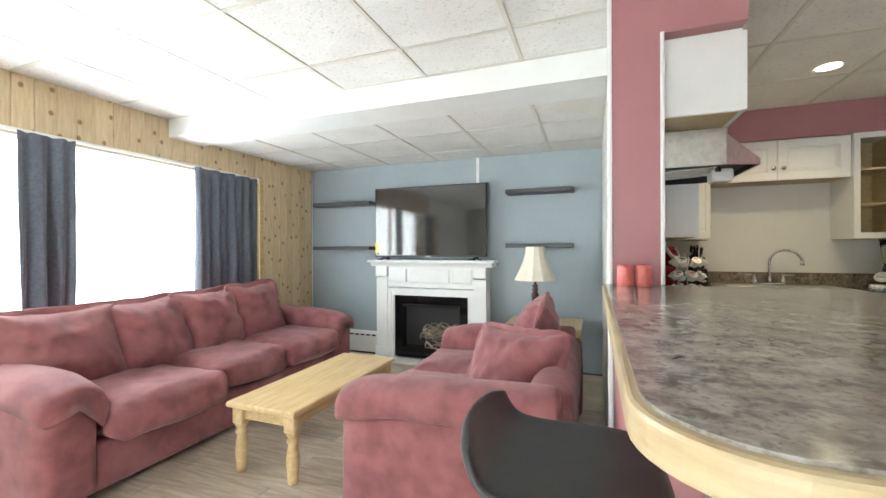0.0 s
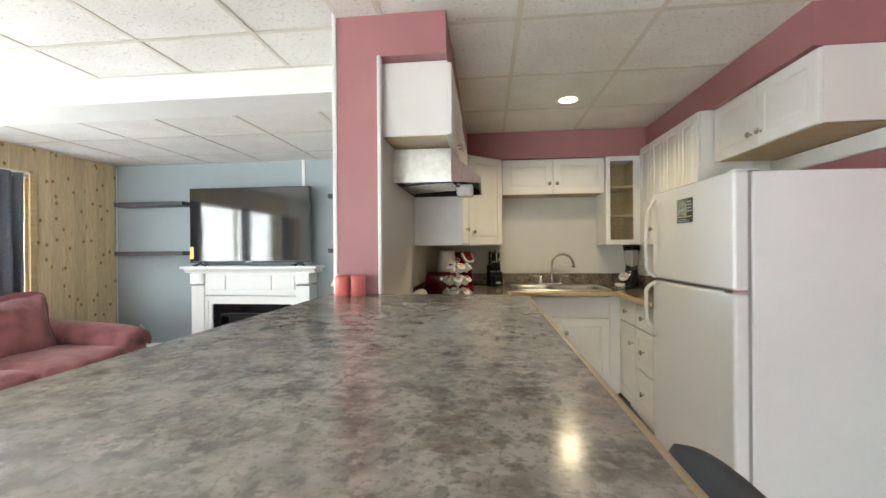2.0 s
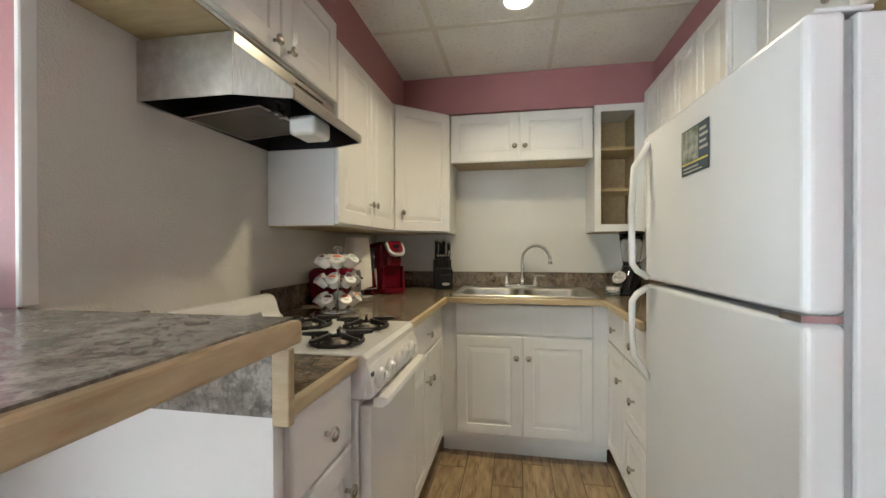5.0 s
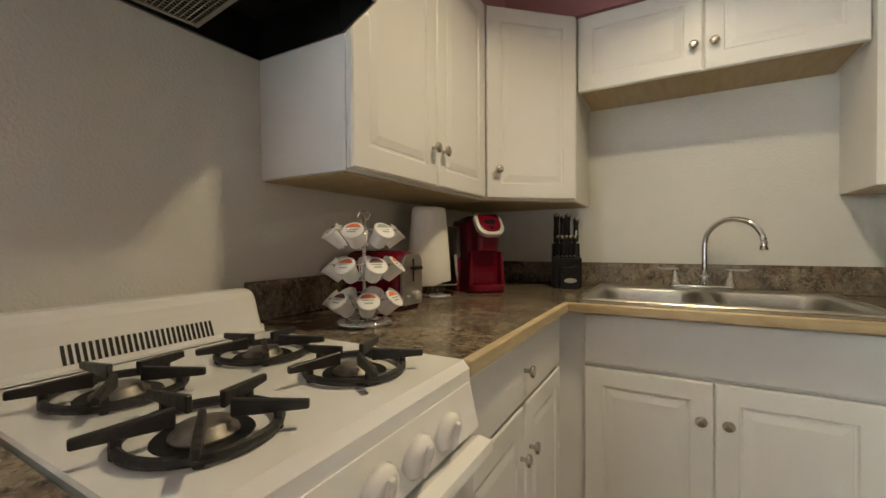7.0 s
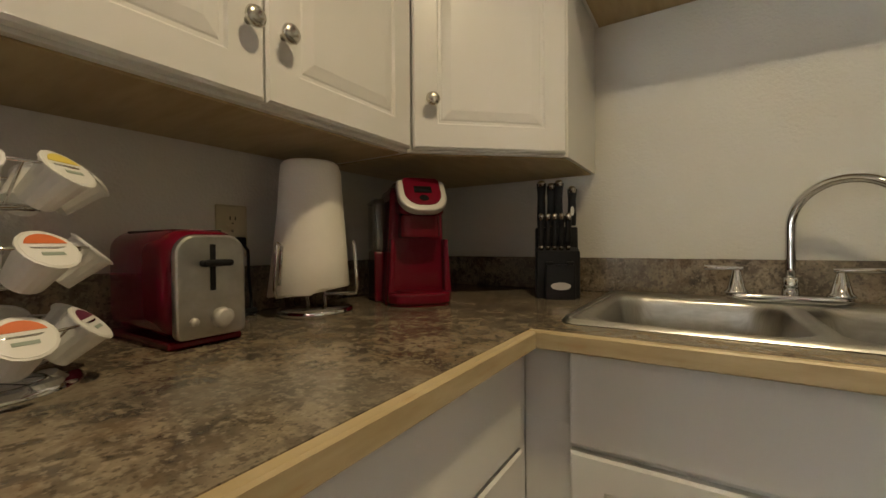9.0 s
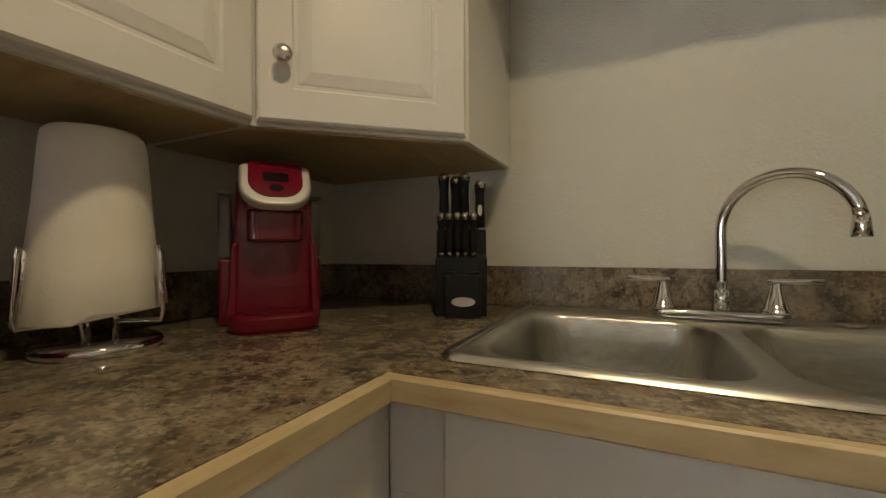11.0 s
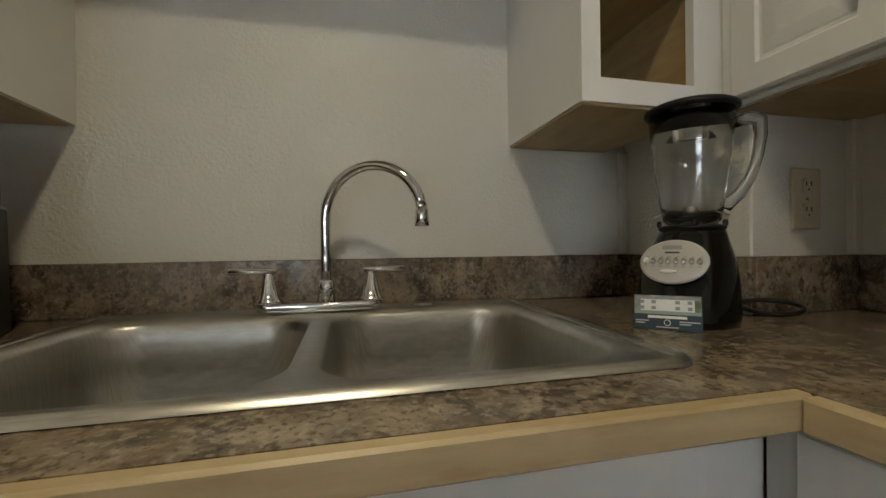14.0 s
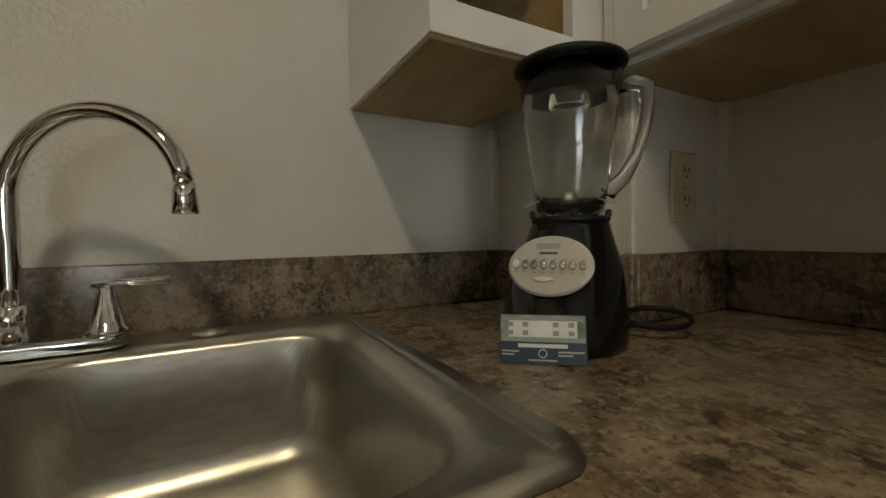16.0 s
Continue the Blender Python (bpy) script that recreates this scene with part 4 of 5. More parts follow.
for bx in ((1.008, 3.592, 1.016, 4.085), (1.786, 3.592, 1.794, 4.085)):
    part("rim_bead", box(bx[0], bx[1], 0.921, bx[2], bx[3], 0.9255, 0.002, 2), M_STEEL, t)

t = thing("faucet", "chrome gooseneck faucet with two lever handles", "faucet", pose(1.395, 4.052, 0.9235))
part("base_plate", prism(rounded(-0.118, -0.026, 0.118, 0.026, (0.025,) * 4, 8), 0.0, 0.017, bevel=0.005, seg=3), M_CHROME, t, smooth=True)
dx, dy = 0.885, -0.465
pts = [(0.009, 0.008, 0.017), (0.009, 0.008, 0.08), (0.009, 0.008, 0.178)]
for k in range(1, 19):
    a = radians(180 - 170 * k / 18)
    s = 0.101 + 0.101 * math.cos(a)
    pts.append((0.009 + dx * s, 0.008 + dy * s, 0.178 + 0.101 * math.sin(a)))
part("spout", tube(pts, 0.0105, n=16), M_CHROME, t, smooth=True)
ex, ey, ez = pts[-1]
part("aerator", lathe([(0.013, -0.036), (0.0145, -0.034), (0.0125, -0.012), (0.0115, 0.0)], 20, m=Matrix.Translation((ex, ey, ez))), M_CHROME, t, smooth=True)
part("spout_collar", lathe([(0.017, 0.017), (0.0165, 0.045), (0.0135, 0.056), (0.011, 0.058)], 20, m=Matrix.Translation((0.009, 0.008, 0))), M_CHROME, t, smooth=True)
for s in (-1, 1):
    h = part("handle", lathe([(0.026, 0.017), (0.025, 0.022), (0.020, 0.026), (0.013, 0.055), (0.009, 0.070), (0.008, 0.074)], 20, m=Matrix.Translation((s * 0.096, 0, 0))), M_CHROME, t, smooth=True)
    part("lever", tube([(s * 0.083, 0.0, 0.0765), (s * 0.11, -0.003, 0.0775), (s * 0.163, -0.012, 0.0785)], (0.0055, 0.0062, 0.0075), (0.0045, 0.005, 0.006), n=12), M_CHROME, h, smooth=True)

# ---- stove ----
t = thing("gas_stove", "white enamel apartment gas stove with four burners", "stove", pose(0.985, 2.238, 0, 0, 0, 90))
W = 0.480
part("body", box(0, 0.02, 0.05, W, 0.635, 0.80, 0.004, 1), M_ENAMEL, t)
part("cooktop", prism([(-0.004, 0.905), (0.008, 0.918), (0.50, 0.918), (0.52, 0.912), (0.52, 0.801), (0.0, 0.801), (-0.004, 0.88)], 0.001, W - 0.001, "x", 0.003, 1), M_ENAMEL, t)
part("control_panel", prism([(-0.006, 0.884), (-0.022, 0.812), (-0.010, 0.801), (0.0, 0.801), (0.0, 0.884)], 0.006, W - 0.006, "x", 0.002, 1), M_ENAMEL, t)
part("oven_door", box(0.006, -0.012, 0.27, W - 0.006, 0.019, 0.785, 0.006, 2), M_ENAMEL, t)
part("door_handle", prism([(-0.055, 0.788), (-0.052, 0.802), (-0.030, 0.806), (-0.0125, 0.800), (-0.0125, 0.776), (-0.040, 0.776)], 0.02, W - 0.02, "x", 0.004, 2), M_ENAMEL, t)
part("broiler_drawer", box(0.006, -0.010, 0.06, W - 0.006, 0.019, 0.255, 0.006, 2), M_ENAMEL, t)
part("backguard", prism([(0.508, 0.9185), (0.522, 0.920), (0.531, 0.926), (0.538, 0.942), (0.5445, 0.958), (0.550, 0.978), (0.556, 0.994), (0.565, 1.005), (0.577, 1.011), (0.592, 1.013), (0.610, 1.010), (0.627, 1.001), (0.640, 0.985), (0.640, 0.80), (0.5215, 0.80), (0.5215, 0.9185)], 0.0, W, "x", 0.012, 3), M_ENAMEL, t, smooth=False)
for k in range(27):
    part("vent_slot", prism([(0.5302, 0.927), (0.5432, 0.957), (0.551, 0.957), (0.538, 0.927)], 0.120 + k * 0.0091, 0.1248 + k * 0.0091, "x"), M_BLACK, t)
part("badge", box(0.014, -0.0142, 0.858, 0.030, -0.0105, 0.868), M_NAVY, t, "small blue printed badge")
for k in range(5):
    x = 0.055 + k * 0.0785
    kb = part("control_knob", lathe([(0.029, 0), (0.028, 0.010), (0.022, 0.016), (0.020, 0.017)], 24), M_ENAMEL, t, "round white control knob", True, pose(x, -0.015, 0.846, 102, 0, 0))
    part("grip", box(-0.006, -0.021, 0.013, 0.006, 0.021, 0.0235, 0.004, 2), M_ENAMEL, kb)
for bx, by in ((0.340, 0.128), (0.332, 0.335), (0.118, 0.340), (0.106, 0.126)):
    g = part("burner", lathe([(0.034, 0.918), (0.033, 0.922), (0.027, 0.923), (0.026, 0.930), (0.018, 0.932), (0.012, 0.9325)], 24, m=Matrix.Translation((bx, by, 0))), M_BURNER, t, "grey alloy burner head", True)
    part("burner_well", lathe([(0.049, 0.9182), (0.048, 0.9192), (0.040, 0.9188)], 28, m=Matrix.Translation((bx, by, 0))), M_BLACK, t)
    bm = tube([(bx + 0.074 * math.cos(a), by + 0.074 * math.sin(a), 0.926) for a in [2 * math.pi * k / 28 for k in range(28)]], 0.0055, 0.006, n=8, closed=True)
    for k in range(5):
        a = 2 * math.pi * k / 5 + 0.35
        c, s = math.cos(a), math.sin(a)
        o = len(bm.verts)
        box(0.026, -0.0038, 0.934, 0.106, 0.0038, 0.948, 0.0015, 1, bm=bm)
        bm.verts.ensure_lookup_table()
        for v in bm.verts[o:]:
            x, y, z = v.co
            z += 0.006 * (0.106 - x) / 0.08 if z > 0.941 else 0.004 * (x - 0.026) / 0.08
            v.co = (bx + x * c - y * s, by + x * s + y * c, z)
        tube([(bx + 0.074 * c, by + 0.074 * s, 0.919), (bx + 0.074 * c, by + 0.074 * s, 0.938)], 0.005, n=6, bm=bm)
    part("grate", bm, M_IRON, t, "black cast iron grate", False)

# ---- range hood and upper units ----
t = thing("range_hood", "stainless steel range hood with mesh filter below", "range hood", pose(0.336, 2.205, 0))
L = 0.600
bm = bmesh.new()
low = [(0.0, 0.0), (0.295, 0.0), (0.436, 0.058), (0.436, L - 0.058), (0.295, L), (0.0, L)]
top = [(0.0, 0.0), (0.295, 0.0), (0.300, 0.004), (0.300, L - 0.004), (0.295, L), (0.0, L)]
rows = [[bm.verts.new((x, y, z)) for x, y in o] for o, z in ((low, 1.598), (low, 1.628), (top, 1.735), (top, 1.765))]
for a, b in zip(rows, rows[1:]):
    for i in range(6):
        bm.faces.new((a[i], a[(i + 1) % 6], b[(i + 1) % 6], b[i]))
bm.faces.new(rows[-1])
sh = part("shell", bm, M_STEEL, t)
md = sh.modifiers.new("thick", "SOLIDIFY")
md.thickness, md.offset = 0.003, -1
bm = bmesh.new()
rows = [[bm.verts.new((x, y, z)) for x, y in o] for o, z in (
    ([(0.005, 0.005), (0.293, 0.005), (0.428, 0.061), (0.428, L - 0.061), (0.293, L - 0.005), (0.005, L - 0.005)], 1.600),
    ([(0.005, 0.005), (0.290, 0.005), (0.426, 0.062), (0.426, L - 0.062), (0.290, L - 0.005), (0.005, L - 0.005)], 1.622),
    ([(0.005, 0.006), (0.286, 0.006), (0.315, 0.012), (0.315, L - 0.012), (0.286, L - 0.006), (0.005, L - 0.006)], 1.70))]
for a, b in zip(rows, rows[1:]):
    for i in range(6):
        bm.faces.new((a[i], a[(i + 1) % 6], b[(i + 1) % 6], b[i]))
bm.faces.new(rows[-1])
part("inner_lining", bm, M_BLACK, t, "black painted underside")
part("front_lip", box(0.4365, 0.060, 1.598, 0.4405, L - 0.060, 1.628, 0.0015, 1), M_STEEL, t)
for k in range(9):
    part("vent_slot", box(0.3015, 0.30 + k * 0.022, 1.742, 0.304, 0.316 + k * 0.022, 1.747), M_BLACK, t)
f = part("filter", box(0.0, 0.0, 0.0, 0.27, 0.27, 0.006), M_BLACK, t, "aluminium mesh grease filter", m=pose(0.018, 0.145, 1.603, 0, 0, -4) @ pose(0, 0, 0, 0, -3, 0))
for n in range(25):
    part("mesh_wire", box(0.006 + n * 0.0107, 0.006, -0.003, 0.0085 + n * 0.0107, 0.264, -0.0005), M_NICKEL, f)
    part("mesh_wire", box(0.006, 0.006 + n * 0.0107, -0.005, 0.264, 0.0085 + n * 0.0107, -0.0025), M_NICKEL, f)
bm = box(-0.004, -0.004, -0.006, 0.006, 0.274, 0.007)
box(0.264, -0.004, -0.006, 0.274, 0.274, 0.007, bm=bm)
box(0.006, -0.004, -0.006, 0.264, 0.006, 0.007, bm=bm)
box(0.006, 0.264, -0.006, 0.264, 0.274, 0.007, bm=bm)
part("filter_frame", bm, M_NICKEL, f)
part("filter_clip", box(0.300, 0.20, 1.598, 0.325, 0.215, 1.622, 0.002, 1), M_NICKEL, t)
part("filter_rail", box(0.02, 0.18, 1.6105, 0.31, 0.20, 1.70), M_BLACK, t)
part("lamp_cover", box(0.300, 0.255, 1.560, 0.395, 0.375, 1.625, 0.016, 3), M_ENAMEL, t, "white plastic lamp cover")
part("lamp_bracket", box(0.290, 0.29, 1.6255, 0.33, 0.34, 1.695), M_BLACK, t)
part("switch", box(0.37, 0.07, 1.600, 0.385, 0.11, 1.608), M_BLACK, t)

cabinet("upper_cabinet", "white short wall cabinet above the range hood", pose(0.634, 2.000, 0, 0, 0, 90), 0.798, 0.297, 1.777, 2.108,
        [(0.004, 1.78, 0.397, 2.10, (0.36, 1.815), "door"), (0.401, 1.78, 0.794, 2.10, (0.438, 1.815), "door")], under=True)
cabinet("upper_cabinet", "white tall two-door wall cabinet", pose(0.634, 2.802, 0, 0, 0, 90), 0.769, 0.297, 1.286, 2.050,
        [(0.004, 1.292, 0.388, 2.044, (0.360, 1.405), "door"), (0.392, 1.292, 0.765, 2.044, (0.421, 1.405), "door")], under=True)
t = thing("corner_cabinet", "white diagonal corner wall cabinet with one door", "cabinet", pose(0, 0, 0), "kitchen cabinets")
part("body", prism([(0.337, 3.572), (0.636, 3.572), (0.940, 3.848), (0.940, 4.149), (0.337, 4.149)], 1.286, 2.050), M_CAB, t)
part("underside", prism([(0.345, 3.58), (0.632, 3.58), (0.930, 3.853), (0.930, 4.14), (0.345, 4.14)], 1.282, 1.2855), M_PLY, t, "bare wood underside")
ang = math.degrees(math.atan2(0.276, 0.304))
d = part("door", door_front(0.385, 0.749), M_CAB, t, m=pose(0.646, 3.580, 1.292, 0, 0, ang))
knob(d, 0.045, -0.018, 0.11)
cabinet("upper_cabinet", "white short two-door wall cabinet above the sink", pose(0.942, 3.868, 0), 0.888, 0.281, 1.745, 2.050,
        [(0.004, 1.738, 0.443, 2.044, (0.413, 1.828), "door"), (0.447, 1.738, 0.884, 2.044, (0.477, 1.828), "door")], under=True)
t = thing("open_shelf_cabinet", "white open wall cabinet with bare wood interior, empty", "cabinet", pose(1.832, 3.85, 0), "kitchen cabinets")
bm = box(0, 0, 1.288, 0.016, 0.299, 2.05)
box(0.252, 0, 1.288, 0.268, 0.299, 2.05, bm=bm)
box(0.016, 0, 2.03, 0.252, 0.299, 2.05, bm=bm)
part("carcass", bm, M_CAB, t)
bm = box(0.0, -0.019, 1.288, 0.036, -0.0005, 2.05)
box(0.228, -0.019, 1.288, 0.292, -0.0005, 2.05, bm=bm)
box(0.036, -0.019, 1.288, 0.228, -0.0005, 1.330, bm=bm)
box(0.036, -0.019, 2.01, 0.228, -0.0005, 2.05, bm=bm)
part("face_frame", bm, M_CAB, t)
for b in ((0.0165, 0.285, 1.318, 0.2515, 0.298, 2.029), (0.0165, 0.002, 1.318, 0.0195, 0.2845, 2.029), (0.2485, 0.002, 1.318, 0.2515, 0.2845, 2.029), (0.0165, 0.002, 1.290, 0.2515, 0.2845, 1.317)):
    part("lining", box(*b), M_PLY, t, "bare wood lining")
for z in (1.54, 1.79):
    part("shelf", box(0.020, 0.006, z - 0.008, 0.248, 0.284, z + 0.008), M_PLY, t)
part("underside", box(0.004, -0.012, 1.283, 0.264, 0.296, 1.2875), M_PLY, t)
cabinet("upper_cabinet", "white tall wall cabinets beside the fridge", pose(2.122, 3.830, 0, 0, 0, -90), 0.978, 0.296, 1.286, 2.103,
        [(0.03, 1.295, 0.262, 2.098, (0.23, 1.405), "door"), (0.266, 1.295, 0.498, 2.098, (0.296, 1.405), "door"), (0.502, 1.295, 0.734, 2.098, (0.70, 1.405), "door"), (0.738, 1.295, 0.974, 2.098, (0.77, 1.405), "door")], under=True)
cabinet("fridge_top_cabinet", "white two-door wall cabinet above the fridge", pose(2.212, 2.848, 0, 0, 0, -90), 0.796, 0.325, 1.785, 2.103,
        [(0.004, 1.78, 0.396, 2.098, (0.36, 1.85), "door"), (0.400, 1.78, 0.792, 2.098, (0.436, 1.85), "door")], under=True)

# ---- fridge ----
t = thing("refrigerator", "white top-freezer refrigerator with curved handles", "refrigerator", pose(1.824, 2.826, 0, 0, 0, -88.3))
W = 0.79
part("body", box(0.003, 0.078, 0.03, W - 0.003, 0.672, 1.585, 0.006, 2), M_FRIDGE, t)
part("gasket", box(0.012, 0.065, 0.08, W - 0.012, 0.0775, 1.575), M_GREYGAP, t)
for z0, z1 in ((0.075, 1.062), (1.076, 1.590)):
    part("door", box(0, 0, z0, W, 0.064, z1, 0.014, 4), M_FRIDGE, t)
part("kick_plate", box(0.01, 0.03, 0.0, W - 0.01, 0.079, 0.07), M_GREYGAP, t)
part("hinge_cover", box(W - 0.07, 0.02, 1.5905, W - 0.01, 0.11, 1.600, 0.004), M_FRIDGE, t)
part("hinge", box(W - 0.06, -0.004, 1.0625, W - 0.005, 0.06, 1.0755), M_CHROME, t)
for z0, z1, up in ((1.085, 1.565, 1), (0.72, 1.052, -1)):
    zs = [z0, z0 + 0.025, z0 + 0.05, (z0 + z1) / 2, z1 - 0.09, z1 - 0.05, z1 - 0.01] if up > 0 else [z1, z1 - 0.025, z1 - 0.05, (z0 + z1) / 2, z0 + 0.09, z0 + 0.05, z0 + 0.01]
    ys = [-0.004, -0.040, -0.056, -0.058, -0.050, -0.024, -0.002]
    part("handle", tube([(0.04, y, z) for y, z in zip(ys, zs)], 0.016, 0.011, n=12), M_ENAMEL, t, "curved white handle", True)
single("cabinet_cleat", box(2.515, 2.055, 1.69, 2.5395, 2.845, 1.774, 0.002, 1), M_WHITEPAINT, "white board fixed to the wall under the fridge cabinet", "board")
mg = thing("fridge_magnet", "printed flyer magnet with blue border on the fridge", "magnet", pose(1.8315, 2.512, 1.390, 0, 0, -88.3))
part("sheet", box(0, -0.0015, 0.0, 0.155, 0, 0.125), M_NAVY, mg)
part("photo", box(0.004, -0.0020, 0.035, 0.10, -0.0016, 0.121), M_PHOTO, mg)
part("stripe", box(0.004, -0.0020, 0.028, 0.15, -0.0016, 0.033), M_YELLOW, mg)
for k in range(4):
    part("text_bar", box(0.106, -0.0020, 0.055 + k * 0.016, 0.150 - 0.008 * (k % 2), -0.0016, 0.062 + k * 0.016), M_SILVER, mg)
for k in range(2):
    part("text_bar", box(0.012, -0.0020, 0.006 + k * 0.010, 0.12 - 0.02 * k, -0.0016, 0.010 + k * 0.010), M_SILVER, mg)

# ---- recessed lamp ----
t = thing("recessed_ceiling_lamp", "round recessed ceiling lamp, lit warm white", "ceiling lamp", pose(1.375, 3.098, 2.2935))
part("trim_ring", lathe([(0.060, -0.0005), (0.080, -0.004), (0.087, -0.0005)], 36, cap=False), M_WHITEPAINT, t, smooth=True)
part("bulb_face", lathe([(0.060, -0.0025), (0.001, -0.0035)], 32, cap=False), M_BULB, t)

# ---- things on the worktop ----
Z = 0.9145


def pod(parent, m, tint):
    c = part("cup", lathe([(0.017, 0.0), (0.0175, 0.002), (0.0225, 0.042), (0.0250, 0.0425), (0.0250, 0.0445), (0.0235, 0.0448)], 18), M_CUP, parent, "", False, m)
    part("lid", lathe([(0.0232, 0.0449), (0.0225, 0.0455), (0.001, 0.0458)], 18, cap=False), M_LIDW, c)
    out = [(0.019 * math.cos(radians(a)), 0.019 * math.sin(radians(a))) for a in range(20, 161, 14)]
    part("lid_print", prism(out, 0.0459, 0.0463), tint, c)
    part("lid_text", box(-0.010, -0.009, 0.0459, 0.009, -0.005, 0.0463), M_GREEN, c)


t = thing("pod_carousel", "chrome three-tier carousel full of coffee pods", "pod carousel", pose(0.605, 2.898, Z) @ Matrix.Diagonal((1.06, 1.06, 1.04, 1)))
part("base", lathe([(0.072, 0), (0.074, 0.006), (0.068, 0.012), (0.050, 0.016), (0.01, 0.018)], 36), M_CHROME, t, smooth=True)
part("post", tube([(0.0, 0, 0.01), (0, 0, 0.262)], 0.004, n=8), M_CHROME, t, smooth=True)
part("finial", tube([(0.018 * math.cos(a), 0, 0.262 + 0.012 * math.sin(a)) for a in [2 * math.pi * k / 16 for k in range(16)]], 0.002, n=6, closed=True), M_CHROME, t)
tints = [M_ORANGE, M_PURPLE, M_ORANGE, M_GREEN, M_YELLOW, M_PURPLE, M_ORANGE]
for k in range(3):
    z = 0.028 + k * 0.080
    part("ring", tube([(0.046 * math.cos(a), 0.046 * math.sin(a), z) for a in [2 * math.pi * i / 24 for i in range(24)]], 0.0018, n=6, closed=True), M_CHROME, t, smooth=True)
    part("ring", tube([(0.082 * math.cos(a), 0.082 * math.sin(a), z + 0.038) for a in [2 * math.pi * i / 28 for i in range(28)]], 0.0018, n=6, closed=True), M_CHROME, t, smooth=True)
    for i in range(7):
        a = 360 * i / 7 + k * 14 + 8
        pod(t, pose(0.050 * math.cos(radians(a)), 0.050 * math.sin(radians(a)), z + 0.006, 0, 0, a) @ pose(0, 0, 0, 0, 46, 0) @ pose(0, 0, 0, 0, 0, 90), tints[(i + 2 * k) % 7])
        c, s = math.cos(radians(a + 25)), math.sin(radians(a + 25))
        part("wire", tube([(0.005 * c, 0.005 * s, z - 0.002), (0.046 * c, 0.046 * s, z), (0.082 * c, 0.082 * s, z + 0.038)], 0.0014, n=5), M_CHROME, t)

t = thing("toaster", "red and steel two-slice toaster", "toaster", pose(0.485, 3.135, Z, 0, 0, 90))
part("shell", box(-0.060, -0.100, 0.012, 0.060, 0.125, 0.178, 0.032, 5), M_RED, t, "glossy red shell", True)
part("end_plate", prism(rounded(-0.053, 0.014, 0.053, 0.170, (0.012, 0.012, 0.03, 0.03), 6), -0.112, -0.098, "y", 0.004, 2), M_STEEL, t, "steel control panel")
part("lever_slot", box(-0.004, -0.1135, 0.085, 0.004, -0.1122, 0.155), M_BLACK, t)
part("lever", box(-0.022, -0.135, 0.122, 0.022, -0.114, 0.132, 0.004, 2), M_BLACK, t)
part("dial", lathe([(0.016, 0), (0.015, 0.012), (0.010, 0.014)], 20), M_SILVER, t, "", True, pose(0.012, -0.112, 0.042, 90, 0, 0))
part("button", lathe([(0.007, 0), (0.006, 0.005)], 14), M_SILVER, t, "", True, pose(-0.028, -0.112, 0.040, 90, 0, 0))
for x in (-0.025, 0.025):
    part("bread_slot", box(x - 0.012, -0.07, 0.1765, x + 0.012, 0.09, 0.1785), M_BLACK, t)
part("base", box(-0.056, -0.096, 0, 0.056, 0.118, 0.0115, 0.003, 1), M_DARKRED, t)

t = thing("paper_towel_holder", "chrome paper towel stand with a loose white roll", "paper towel holder", pose(0.497, 3.413, Z))
part("base", lathe([(0.080, 0), (0.082, 0.004), (0.081, 0.013), (0.076, 0.016), (0.02, 0.017)], 40), M_CHROME, t, smooth=True)
bm = lathe([(0.087, 0.060), (0.089, 0.063), (0.085, 0.13), (0.077, 0.22), (0.067, 0.315), (0.064, 0.330), (0.057, 0.337), (0.020, 0.339)], 40)
for v in bm.verts:
    v.co.x += 0.004 * noise.noise(v.co * 9)
    v.co.y += 0.004 * noise.noise(v.co * 9 + Vector((3, 3, 3)))
    if v.co.z < 0.07 and v.co.x < -0.03:
        v.co.z -= 0.008
    if v.co.z < 0.07 and v.co.y < -0.05:
        v.co.z -= 0.012
        v.co.y -= 0.010
    v.co.x = 0.96 * v.co.x - 0.014
    v.co.y = 0.96 * v.co.y + 0.001
part("roll", bm, M_PAPER, t, "white paper roll", True)
for x in (-0.012, 0.014):
    part("post", tube([(x, x, 0.016), (x, x, 0.075)], 0.005, n=8), M_CHROME, t, smooth=True)
for a in (60, -60):
    c, s = math.cos(radians(a - 35)), math.sin(radians(a - 35))
    part("arm_wire", tube([(0.02 * c, 0.02 * s, 0.015), (0.025 * c, 0.025 * s, 0.044), (0.094 * c, 0.094 * s, 0.046), (0.098 * c, 0.098 * s, 0.06), (0.092 * c, 0.092 * s, 0.15), (0.090 * c, 0.090 * s, 0.158), (0.087 * c - 0.012 * s, 0.087 * s + 0.012 * c, 0.15), (0.094 * c - 0.012 * s, 0.094 * s + 0.012 * c, 0.07)], 0.0036, n=8), M_CHROME, t, smooth=True)

t = thing("coffee_maker", "red single-serve coffee maker with clear water tank", "coffee maker", pose(0.650, 3.616, Z, 0, 0, 51))


def maker_section(w, y0, y1, r):
    return rounded(-w, y0, w, y1, (r, r, 0.02, 0.02), 6)


